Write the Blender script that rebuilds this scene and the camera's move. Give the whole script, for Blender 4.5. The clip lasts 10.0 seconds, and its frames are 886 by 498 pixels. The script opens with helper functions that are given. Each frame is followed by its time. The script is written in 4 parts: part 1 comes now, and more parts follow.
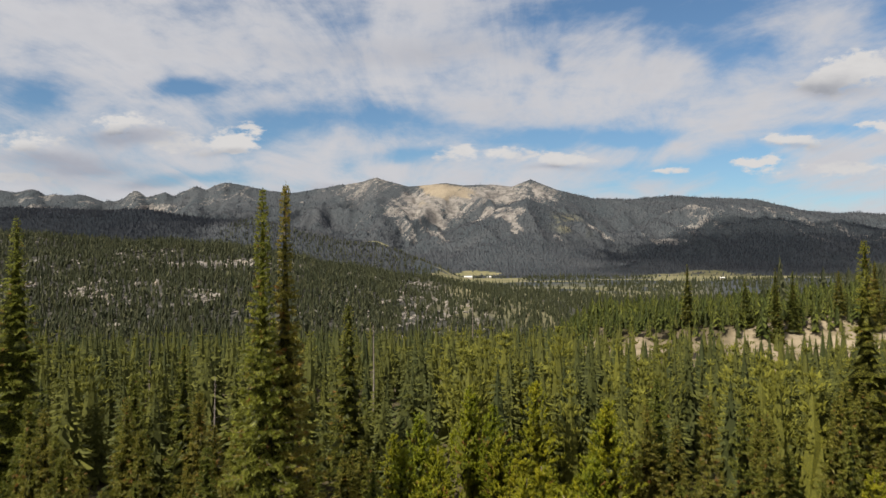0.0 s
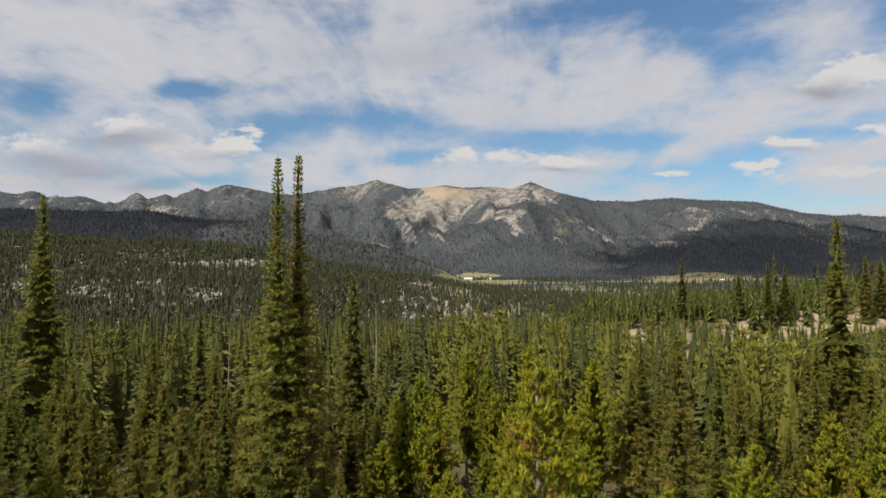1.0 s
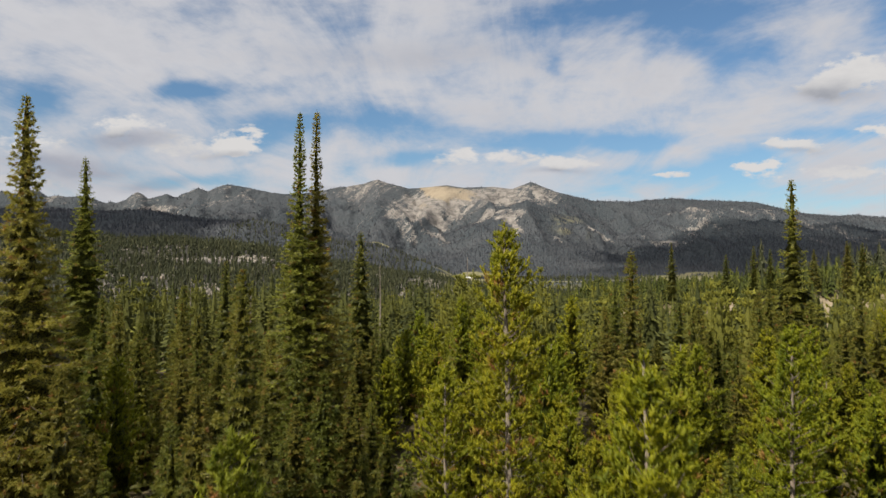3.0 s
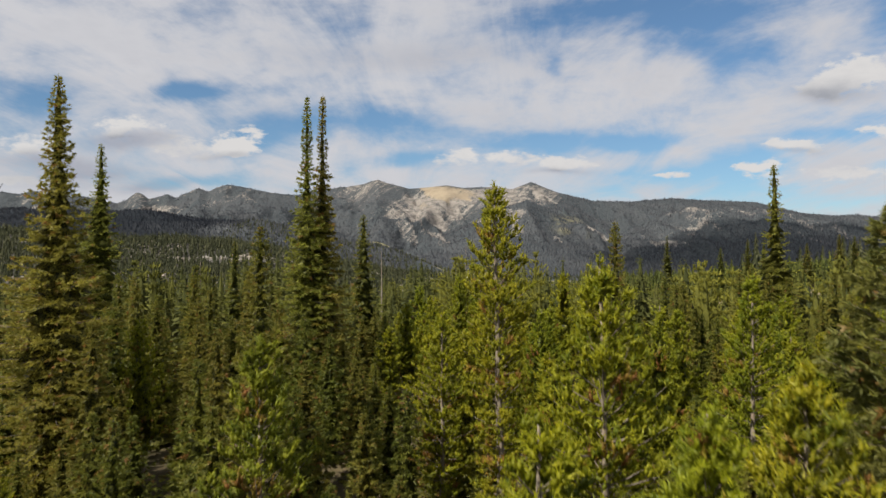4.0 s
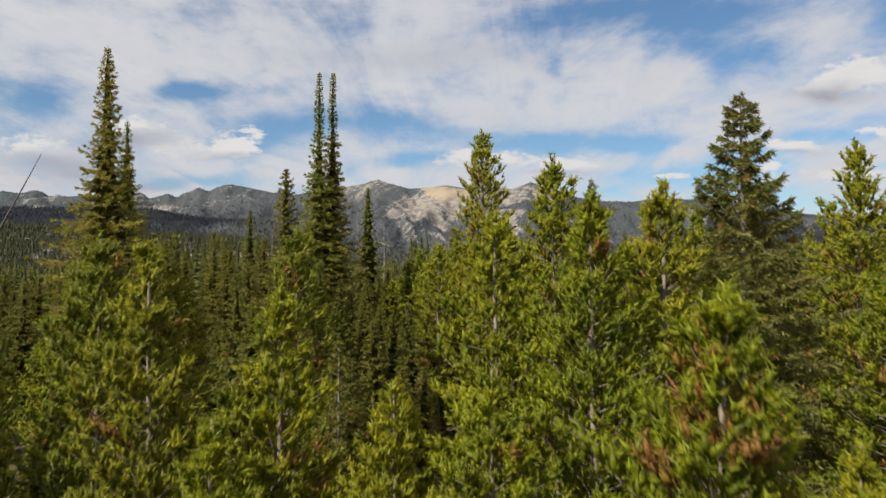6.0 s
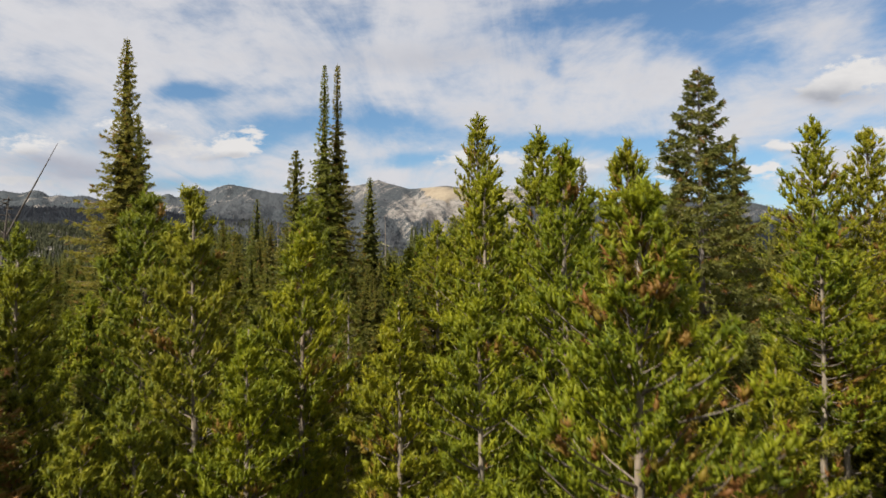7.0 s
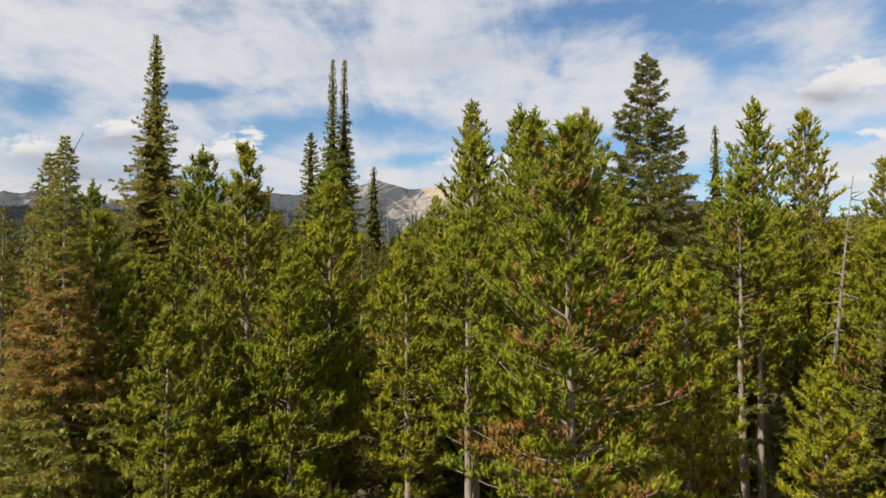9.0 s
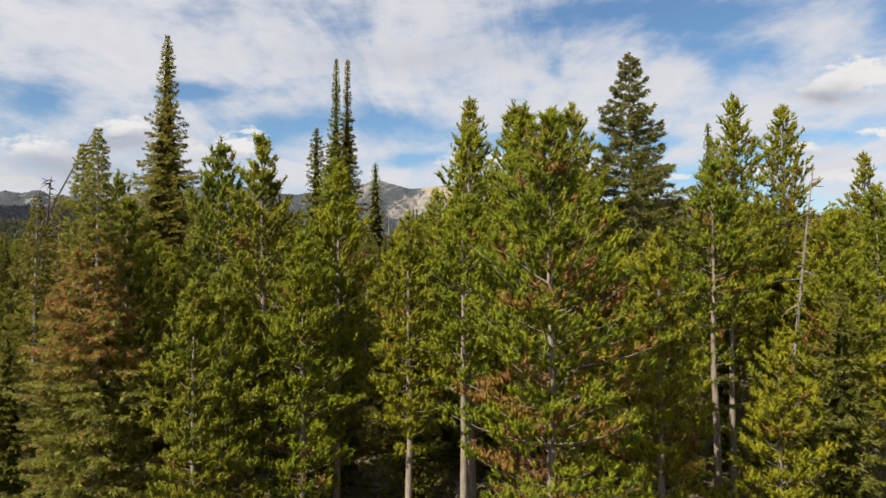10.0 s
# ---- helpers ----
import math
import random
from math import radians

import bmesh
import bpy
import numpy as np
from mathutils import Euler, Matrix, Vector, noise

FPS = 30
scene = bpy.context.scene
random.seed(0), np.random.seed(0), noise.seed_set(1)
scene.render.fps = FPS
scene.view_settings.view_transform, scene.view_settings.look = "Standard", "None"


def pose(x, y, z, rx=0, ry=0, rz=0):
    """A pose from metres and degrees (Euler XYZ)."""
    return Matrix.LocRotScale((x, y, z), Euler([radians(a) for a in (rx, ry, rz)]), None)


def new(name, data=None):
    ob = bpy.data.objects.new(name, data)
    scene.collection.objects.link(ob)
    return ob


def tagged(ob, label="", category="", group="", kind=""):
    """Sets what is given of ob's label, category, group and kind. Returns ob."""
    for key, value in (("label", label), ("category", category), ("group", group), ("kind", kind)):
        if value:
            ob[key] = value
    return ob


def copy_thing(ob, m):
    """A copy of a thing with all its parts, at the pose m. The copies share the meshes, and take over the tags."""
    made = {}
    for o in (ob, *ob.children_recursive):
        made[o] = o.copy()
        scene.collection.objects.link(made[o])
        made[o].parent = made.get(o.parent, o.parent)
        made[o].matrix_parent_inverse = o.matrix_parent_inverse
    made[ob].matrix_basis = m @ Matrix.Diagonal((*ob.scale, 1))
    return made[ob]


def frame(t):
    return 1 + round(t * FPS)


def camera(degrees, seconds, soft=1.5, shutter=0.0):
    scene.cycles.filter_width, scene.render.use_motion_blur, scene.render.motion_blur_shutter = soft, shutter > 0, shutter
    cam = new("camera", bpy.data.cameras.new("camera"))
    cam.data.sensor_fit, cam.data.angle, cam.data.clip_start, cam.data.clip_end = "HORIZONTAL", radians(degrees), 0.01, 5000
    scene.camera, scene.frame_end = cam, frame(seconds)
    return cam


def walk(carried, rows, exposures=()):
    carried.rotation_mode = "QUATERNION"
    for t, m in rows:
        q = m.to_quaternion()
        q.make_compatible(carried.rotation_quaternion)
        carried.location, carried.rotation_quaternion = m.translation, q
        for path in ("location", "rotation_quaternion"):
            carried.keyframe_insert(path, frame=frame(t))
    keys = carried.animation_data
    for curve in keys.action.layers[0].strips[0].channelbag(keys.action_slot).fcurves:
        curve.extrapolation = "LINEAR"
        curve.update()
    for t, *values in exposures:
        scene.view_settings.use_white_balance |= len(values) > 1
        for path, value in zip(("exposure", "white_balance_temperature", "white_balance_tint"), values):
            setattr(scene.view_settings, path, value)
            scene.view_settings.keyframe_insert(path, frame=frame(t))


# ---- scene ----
cam = camera(62.4, 10.0, shutter=0.5)
METRES, EYE, TILT, LEAN, TURN = 45.0, 29.75, 0.0, 0.0, 0.0
ROWS = [
    (0.0, 0.0, 0.0, 0.0, 0.01, 1.57, 0.35),
    (0.5, 0.0011, -0.0568, -0.0356, 0.02, 1.7, 0.3),
    (1.0, 0.0023, -0.1079, -0.0666, 0.03, 1.78, 0.26),
    (1.5, 0.0035, -0.1638, -0.0985, 0.03, 1.83, 0.24),
    (2.0, 0.0052, -0.214, -0.1269, 0.04, 1.83, 0.21),
    (2.5, 0.007, -0.2666, -0.1564, 0.05, 1.83, 0.2),
    (4.0, 0.0131, -0.41, -0.2404, 0.07, 1.87, 0.23),
    (4.5, 0.0146, -0.4547, -0.2662, 0.07, 1.91, 0.22),
    (5.0, 0.0164, -0.5008, -0.293, 0.09, 1.93, 0.17),
    (5.5, 0.0175, -0.5429, -0.316, 0.07, 1.91, 0.15),
    (7.0, 0.0209, -0.6683, -0.3823, 0.07, 1.96, 0.09),
    (7.5, 0.0215, -0.7059, -0.3988, 0.06, 1.99, 0.08),
    (8.0, 0.0223, -0.7451, -0.4145, 0.07, 2.01, 0.08),
    (8.5, 0.023, -0.7802, -0.4281, 0.07, 2.02, 0.07),
    (9.0, 0.0242, -0.8169, -0.4415, 0.07, 2.01, 0.07),
    (9.5, 0.0252, -0.8497, -0.4517, 0.09, 1.99, 0.08),
    (10.0, 0.0264, -0.8834, -0.4617, 0.11, 1.98, 0.08),
]
walk(cam, [(t, pose(0, 0, EYE, TILT, LEAN, TURN) @ pose(METRES * x, METRES * y, METRES * z, 90 + pitch, roll, yaw)) for t, x, y, z, yaw, pitch, roll in ROWS],
     exposures=[(0.0, 0.55), (4.0, 0.58), (7.0, 0.74), (10.0, 0.85)])

# ---- light ----
SUN_WAY = Vector((-0.62, -0.64, 0.82)).normalized()      # towards the sun
sun = new("sun", bpy.data.lights.new("sun", "SUN"))
sun.data.energy, sun.data.angle, sun.data.color = 5.0, radians(0.5), (1.0, 0.92, 0.78)
sun.matrix_world = Matrix.Translation((-60, -40, 80)) @ SUN_WAY.to_track_quat("Z", "Y").to_matrix().to_4x4()

world = bpy.data.worlds.new("sky")
scene.world = world
world.use_nodes = True


class Nodes:
    """Short hand for building node trees."""

    def __init__(self, tree):
        self.t = tree
        tree.nodes.clear()

    def add(self, kind, **props):
        n = self.t.nodes.new(kind)
        for k, v in props.items():
            if k == "op":
                n.operation = v
            elif k == "blend":
                n.blend_type = v
            elif k == "dtype":
                n.data_type = v
            elif k == "attr":
                n.attribute_name = v
        return n

    def put(self, socket, value):
        if isinstance(value, bpy.types.NodeSocket):
            self.t.links.new(value, socket)
        elif value is not None:
            socket.default_value = value

    def math(self, op, a, b=None, c=None, clamp=False):
        n = self.add("ShaderNodeMath", op=op)
        n.use_clamp = clamp
        for i, v in enumerate((a, b, c)):
            self.put(n.inputs[i], v)
        return n.outputs[0]

    def vec(self, op, a, b=None):
        n = self.add("ShaderNodeVectorMath", op=op)
        self.put(n.inputs[0], a)
        self.put(n.inputs[1], b)
        return n.outputs["Value"] if op in ("DOT_PRODUCT", "LENGTH") else n.outputs[0]

    def mix(self, fac, a, b, blend="MIX"):
        n = self.add("ShaderNodeMix", dtype="RGBA", blend=blend)
        self.put(n.inputs[0], fac)
        self.put(n.inputs[6], (*a, 1) if isinstance(a, tuple) else a)
        self.put(n.inputs[7], (*b, 1) if isinstance(b, tuple) else b)
        return n.outputs[2]

    def ramp(self, value, lo, hi, out_lo=0.0, out_hi=1.0, smooth=True):
        n = self.add("ShaderNodeMapRange")
        n.interpolation_type = "SMOOTHSTEP" if smooth else "LINEAR"
        for i, v in enumerate((value, lo, hi, out_lo, out_hi)):
            self.put(n.inputs[i], v)
        return n.outputs[0]

    def noise(self, vector, scale, detail=4.0, rough=0.55, distort=0.0):
        n = self.add("ShaderNodeTexNoise")
        self.put(n.inputs["Vector"], vector)
        n.inputs["Scale"].default_value = scale
        n.inputs["Detail"].default_value = detail
        n.inputs["Roughness"].default_value = rough
        n.inputs["Distortion"].default_value = distort
        return n.outputs["Fac"]

    def attribute(self, name):
        return self.add("ShaderNodeAttribute", attr=name).outputs["Fac"]


# sky: blue of the day behind broken high cloud and a few small cumulus; centre and half size as slopes (across, up)
BLUE_GAPS = [(0.31, 0.360, 0.19, 0.034, 1.2), (0.39, 0.300, 0.06, 0.028, 0.9), (0.165, 0.285, 0.016, 0.014, 0.6), (0.60, 0.345, 0.035, 0.03, 0.7),
             (-0.585, 0.232, 0.055, 0.032, 1.1), (-0.335, 0.250, 0.050, 0.012, 1.0), (-0.262, 0.197, 0.055, 0.020, 0.9), (-0.105, 0.203, 0.11, 0.020, 1.0),
             (-0.04, 0.152, 0.05, 0.011, 0.9), (-0.36, 0.125, 0.07, 0.008, 0.6), (0.145, 0.182, 0.085, 0.022, 1.1), (0.27, 0.186, 0.05, 0.014, 0.8),
             (0.53, 0.188, 0.09, 0.012, 0.6), (0.32, 0.124, 0.13, 0.018, 0.85), (0.50, 0.098, 0.11, 0.014, 0.45), (0.405, 0.152, 0.04, 0.022, 0.85)]
CUMULUS = [(-0.43, 0.206, 0.052, 0.012, 1.1), (-0.56, 0.176, 0.055, 0.013, 1.0), (-0.295, 0.181, 0.032, 0.014, 1.3), (-0.37, 0.176, 0.042, 0.012, 0.7), (-0.57, 0.130, 0.055, 0.010, 0.9),
           (0.165, 0.149, 0.048, 0.013, 1.2), (0.035, 0.157, 0.05, 0.015, 0.8), (0.314, 0.126, 0.035, 0.005, 0.8), (0.485, 0.172, 0.038, 0.010, 1.1), (0.435, 0.137, 0.034, 0.010, 1.1),
           (0.57, 0.136, 0.065, 0.012, 0.8), (0.575, 0.272, 0.055, 0.020, 1.2), (0.53, 0.256, 0.04, 0.012, 0.8), (0.62, 0.194, 0.03, 0.012, 0.9)]
GREY_BASES = [(-0.435, 0.186, 0.055, 0.011, 1.1), (-0.53, 0.157, 0.065, 0.011, 1.0), (-0.395, 0.123, 0.032, 0.006, 0.8), (-0.48, 0.142, 0.04, 0.008, 0.7), (0.16, 0.135, 0.045, 0.005, 0.8),
              (0.55, 0.248, 0.05, 0.009, 0.9), (-0.02, 0.300, 0.16, 0.022, 0.45), (-0.30, 0.167, 0.035, 0.006, 0.6), (-0.16, 0.113, 0.06, 0.006, 0.5), (-0.50, 0.130, 0.12, 0.016, 0.4), (0.48, 0.163, 0.035, 0.004, 0.6)]


def sky_nodes():
    k = Nodes(world.node_tree)
    sky = k.add("ShaderNodeTexSky")
    sky.sky_type, sky.sun_disc = "NISHITA", False
    sky.sun_elevation = math.asin(SUN_WAY.z)
    sky.sun_rotation = math.atan2(SUN_WAY.x, SUN_WAY.y)
    sky.air_density, sky.dust_density, sky.ozone_density = 1.0, 0.4, 1.6
    way = k.vec("NORMALIZE", k.add("ShaderNodeTexCoord").outputs["Generated"])
    sep = k.add("ShaderNodeSeparateXYZ")
    k.put(sep.inputs[0], way)
    ahead = k.math("MAXIMUM", k.math("ABSOLUTE", sep.outputs[1]), 0.05)
    uv = k.add("ShaderNodeCombineXYZ")
    k.put(uv.inputs[0], k.math("DIVIDE", sep.outputs[0], ahead))
    k.put(uv.inputs[1], k.math("DIVIDE", sep.outputs[2], ahead))
    # streaks lie on a high layer, so they close up towards the horizon
    high = k.math("ADD", k.math("MAXIMUM", sep.outputs[2], 0.0), 0.10)
    layer = k.add("ShaderNodeCombineXYZ")
    k.put(layer.inputs[0], k.math("DIVIDE", sep.outputs[0], high))
    k.put(layer.inputs[1], k.math("DIVIDE", sep.outputs[1], high))
    streak = k.noise(k.vec("MULTIPLY", layer.outputs[0], (1.35, 0.42, 1.0)), 1.7, 9.0, 0.64, 0.9)
    squash = k.vec("MULTIPLY", way, (1.0, 1.0, 2.2))
    puff = k.noise(squash, 9.0, 8.0, 0.6, 0.2)
    fine = k.noise(squash, 34.0, 7.0, 0.62)
    warp_n = k.add("ShaderNodeTexNoise")
    k.put(warp_n.inputs["Vector"], squash)
    warp_n.inputs["Scale"].default_value, warp_n.inputs["Detail"].default_value = 7.0, 8.0
    warp = k.vec("MULTIPLY", k.vec("SUBTRACT", warp_n.outputs["Color"], (0.5, 0.5, 0.5)), (0.17, 0.055, 0.0))
    bent = k.vec("ADD", uv.outputs[0], warp)

    def blobs(rows):
        total = None
        for cx, cy, sx, sy, amount in rows:
            d = k.vec("MULTIPLY", k.vec("SUBTRACT", bent, (cx, cy, 0)), (1 / sx, 1 / sy, 0))
            bell = k.math("MULTIPLY", k.math("EXPONENT", k.math("MULTIPLY", k.vec("DOT_PRODUCT", d, d), -0.8)), amount)
            total = bell if total is None else k.math("ADD", total, bell)
        return total

    gaps, heaps, greys = blobs(BLUE_GAPS), blobs(CUMULUS), blobs(GREY_BASES)
    cover = k.math("ADD", k.math("MULTIPLY", streak, 1.6), k.math("MULTIPLY", puff, 1.6))
    cover = k.math("ADD", cover, k.math("MULTIPLY", fine, 0.35))
    cover = k.math("SUBTRACT", k.math("SUBTRACT", cover, 0.97), k.math("MULTIPLY", gaps, 0.85))
    veil = k.ramp(cover, -0.05, 1.05)
    heap = k.ramp(k.math("ADD", k.math("MULTIPLY", heaps, 1.15), k.math("MULTIPLY", k.math("SUBTRACT", fine, 0.5), 3.0)), 0.42, 1.0)
    heap = k.math("MULTIPLY", heap, k.ramp(heaps, 0.14, 0.34))
    shade = k.math("ADD", greys, k.math("MULTIPLY", k.math("SUBTRACT", k.math("ADD", puff, k.math("MULTIPLY", fine, 0.5)), 0.75), 0.8), clamp=True)
    white = k.mix(shade, (0.47, 0.46, 0.455), (0.23, 0.24, 0.27))
    veil_colour = k.mix(shade, (0.405, 0.405, 0.425), (0.27, 0.28, 0.32))
    blue = k.mix(1.0, sky.outputs[0], (0.048, 0.059, 0.066), "MULTIPLY")
    c = k.mix(veil, blue, veil_colour)
    c = k.mix(heap, c, white)
    bg = k.add("ShaderNodeBackground")
    k.put(bg.inputs[0], c)
    bg.inputs[1].default_value = 1.0
    k.put(k.add("ShaderNodeOutputWorld").inputs[0], bg.outputs[0])


sky_nodes()

# ---- materials ----
def material(name):
    m = bpy.data.materials.new(name)
    m.use_nodes = True
    return m, Nodes(m.node_tree)


def finish(k, colour, rough=0.8, bump=None, bump_size=0.02, spec=0.3, through_light=0.0):
    p = k.add("ShaderNodeBsdfPrincipled")
    k.put(p.inputs["Base Color"], colour)
    k.put(p.inputs["Roughness"], rough)
    p.inputs["Specular IOR Level"].default_value = spec
    if bump is not None:
        b = k.add("ShaderNodeBump")
        b.inputs["Strength"].default_value = 0.7
        b.inputs["Distance"].default_value = bump_size
        k.put(b.inputs["Height"], bump)
        k.put(p.inputs["Normal"], b.outputs[0])
    shader = p.outputs[0]
    if through_light > 0:
        tr = k.add("ShaderNodeBsdfTranslucent")
        k.put(tr.inputs[0], colour)
        mx = k.add("ShaderNodeMixShader")
        mx.inputs[0].default_value = through_light
        k.put(mx.inputs[1], shader)
        k.put(mx.inputs[2], tr.outputs[0])
        shader = mx.outputs[0]
    k.put(k.add("ShaderNodeOutputMaterial").inputs[0], shader)


CROWN_SHADE = (0.034, 0.040, 0.015)      # shade among the inner twigs of a crown, put into the colour


def needles(name, deep, light, rust=(0.27, 0.120, 0.038), hue=0.03):
    """Conifer needles: every blade its own tone, patches at branch size, each tree a little different; attribute age turns them rusty."""
    m, k = material(name)
    geo, obj = k.add("ShaderNodeNewGeometry"), k.add("ShaderNodeObjectInfo")
    at = k.add("ShaderNodeTexCoord").outputs["Object"]
    patch = k.noise(at, 0.9, 3.0)
    tone = k.math("ADD", k.math("MULTIPLY", geo.outputs["Random Per Island"], 0.55), k.math("MULTIPLY", k.ramp(patch, 0.3, 0.7), 0.45))
    c = k.mix(tone, deep, light)
    hs = k.add("ShaderNodeHueSaturation")
    k.put(hs.inputs["Color"], c)
    k.put(hs.inputs["Hue"], k.ramp(obj.outputs["Random"], 0, 1, 0.5 - hue, 0.5 + hue * 0.5, False))
    k.put(hs.inputs["Value"], k.ramp(obj.outputs["Random"], 0, 1, 1.10, 0.88, False))
    hs.inputs["Saturation"].default_value = 1.06
    c = k.mix(k.attribute("age"), hs.outputs[0], rust)
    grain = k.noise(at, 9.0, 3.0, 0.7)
    # cores of crowns are darkened by the shade colour, broken up by grain
    body = k.mix(k.ramp(grain, 0.42, 0.60), CROWN_SHADE, c)
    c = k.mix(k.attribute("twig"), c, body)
    finish(k, c, 0.55, spec=0.35, through_light=0.5)
    return m


def bark(name, a, b):
    m, k = material(name)
    at = k.add("ShaderNodeTexCoord").outputs["Object"]
    long = k.vec("MULTIPLY", at, (9.0, 9.0, 1.6))
    plates = k.noise(long, 1.5, 6.0, 0.65)
    patch = k.noise(at, 0.7, 3.0)
    c = k.mix(k.ramp(plates, 0.3, 0.7), a, b)
    c = k.mix(k.ramp(patch, 0.4, 0.75, 0.0, 0.5), c, (0.16, 0.10, 0.07))
    finish(k, c, 0.9, plates, 0.02, spec=0.2)
    return m


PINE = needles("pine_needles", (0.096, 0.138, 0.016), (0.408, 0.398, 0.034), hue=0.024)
# PINE again, darker: the left pines' shade put into the needle colour
SHADED_PINE = needles("shaded_pine_needles", (0.083, 0.122, 0.018), (0.335, 0.340, 0.036), hue=0.02)
FIR = needles("fir_needles", (0.066, 0.088, 0.018), (0.26, 0.25, 0.048))
BLUE_FIR = needles("blue_fir_needles", (0.056, 0.082, 0.024), (0.205, 0.222, 0.058))
SPIRE = needles("old_fir_needles", (0.090, 0.106, 0.022), (0.36, 0.350, 0.066))
RUSTY_FIR = needles("rusty_fir_needles", (0.105, 0.124, 0.030), (0.36, 0.36, 0.072), (0.37, 0.165, 0.062))
PINE_BARK = bark("pine_bark", (0.13, 0.108, 0.082), (0.27, 0.23, 0.18))
FIR_BARK = bark("fir_bark", (0.12, 0.10, 0.09), (0.28, 0.25, 0.23))
LIMB_BARK = bark("limb_bark", (0.09, 0.075, 0.06), (0.20, 0.17, 0.14))
DARK_SNAG = bark("dark_dead_wood", (0.045, 0.040, 0.036), (0.11, 0.10, 0.09))
DEAD_WOOD = bark("weathered_dead_wood", (0.11, 0.095, 0.08), (0.25, 0.22, 0.19))


def far_needles(name, deep, light):
    deep, light = ((c[0] * 1.07, c[1], c[2] * 1.15) for c in (deep, light))      # more red and blue, so duller greens
    m, k = material(name)
    geo = k.add("ShaderNodeNewGeometry")
    tone = k.math("ADD", k.math("MULTIPLY", k.attribute("tint"), 0.72), k.math("MULTIPLY", geo.outputs["Random Per Island"], 0.28))
    c = k.mix(tone, deep, light)
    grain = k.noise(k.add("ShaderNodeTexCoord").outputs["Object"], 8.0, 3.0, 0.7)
    # the same inner shade darkens the cores of far crowns
    c = k.mix(k.attribute("twig"), c, k.mix(k.ramp(grain, 0.40, 0.70), CROWN_SHADE, c))
    finish(k, c, 0.7, spec=0.2, through_light=0.3)
    return m


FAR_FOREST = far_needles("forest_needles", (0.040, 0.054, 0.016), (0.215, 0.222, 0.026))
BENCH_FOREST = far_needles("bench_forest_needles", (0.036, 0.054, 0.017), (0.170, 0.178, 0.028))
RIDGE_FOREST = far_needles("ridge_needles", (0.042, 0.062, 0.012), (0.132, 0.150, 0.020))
# distance haze put into the needle colour: greyer and bluer than nearer woods
HAZY_SLOPES = far_needles("hazy_slope_needles", (0.032, 0.042, 0.050), (0.092, 0.101, 0.096))
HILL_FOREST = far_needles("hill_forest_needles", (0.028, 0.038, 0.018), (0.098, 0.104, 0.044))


def ground_material():
    """Forest floor, meadow, pale soil, rock and scree, laid out by the ground's own attributes; woods too far to tell
    their trees apart are a dark cover, tinted bluish for haze.
    """
    m, k = material("ground")
    at = k.add("ShaderNodeTexCoord").outputs["Object"]
    g1, g2, g3 = k.noise(at, 0.35, 6.0, 0.6), k.noise(at, 2.5, 6.0, 0.65), k.noise(at, 0.02, 5.0, 0.6)
    litter = k.mix(k.ramp(g1, 0.3, 0.7), (0.055, 0.045, 0.028), (0.11, 0.085, 0.052))
    litter = k.mix(k.ramp(g2, 0.45, 0.75, 0.0, 0.7), litter, (0.07, 0.085, 0.022))
    speck = k.noise(at, 0.085, 5.0, 0.8)
    speck2 = k.noise(at, 0.14, 2.0, 0.5)
    # bluish greys carry the haze of distance in the colour itself
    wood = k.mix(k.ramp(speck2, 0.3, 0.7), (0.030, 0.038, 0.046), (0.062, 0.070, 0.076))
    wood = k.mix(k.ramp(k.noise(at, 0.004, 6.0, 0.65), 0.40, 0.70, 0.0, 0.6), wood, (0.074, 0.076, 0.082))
    grass = k.mix(k.ramp(g3, 0.35, 0.65), (0.155, 0.150, 0.075), (0.225, 0.200, 0.115))
    soil = k.mix(k.ramp(g1, 0.3, 0.75), (0.18, 0.145, 0.095), (0.31, 0.255, 0.18))
    soil = k.mix(k.ramp(g2, 0.5, 0.8, 0.0, 0.6), soil, (0.25, 0.19, 0.13))
    rock = k.mix(k.ramp(k.noise(at, 0.03, 8.0, 0.7), 0.3, 0.7), (0.085, 0.078, 0.077), (0.27, 0.25, 0.228))
    scree = k.mix(k.ramp(k.noise(at, 0.012, 7.0, 0.65), 0.3, 0.7), (0.20, 0.165, 0.125), (0.28, 0.235, 0.172))
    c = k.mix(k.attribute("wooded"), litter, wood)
    c = k.mix(k.attribute("meadow"), c, grass)
    # trees thin out into rock one by one
    xyz = k.add("ShaderNodeSeparateXYZ")
    k.put(xyz.inputs[0], at)
    comb = k.add("ShaderNodeCombineXYZ")
    k.put(comb.inputs[0], k.math("MULTIPLY", k.math("SUBTRACT", xyz.outputs[0], k.math("MULTIPLY", xyz.outputs[2], 0.9)), 0.045))
    k.put(comb.inputs[1], k.math("MULTIPLY", xyz.outputs[2], 0.012))
    slant = k.noise(comb.outputs[0], 1.0, 5.0, 0.65)
    speck = k.math("ADD", k.math("MULTIPLY", speck, 0.6), k.math("MULTIPLY", slant, 0.4))
    stone = k.ramp(k.math("ADD", k.attribute("rock"), k.math("MULTIPLY", k.math("SUBTRACT", speck, 0.5), 2.8)), 0.38, 0.60)
    c = k.mix(stone, c, rock)
    pale = k.ramp(k.math("ADD", k.attribute("scree"), k.math("MULTIPLY", k.math("SUBTRACT", speck, 0.5), 1.6)), 0.36, 0.66)
    c = k.mix(pale, c, scree)
    c = k.mix(k.attribute("soil"), c, soil)
    far_bump = k.math("MULTIPLY", k.math("MULTIPLY", k.noise(at, 0.09, 4.0, 0.6), 60.0), k.attribute("wooded"))
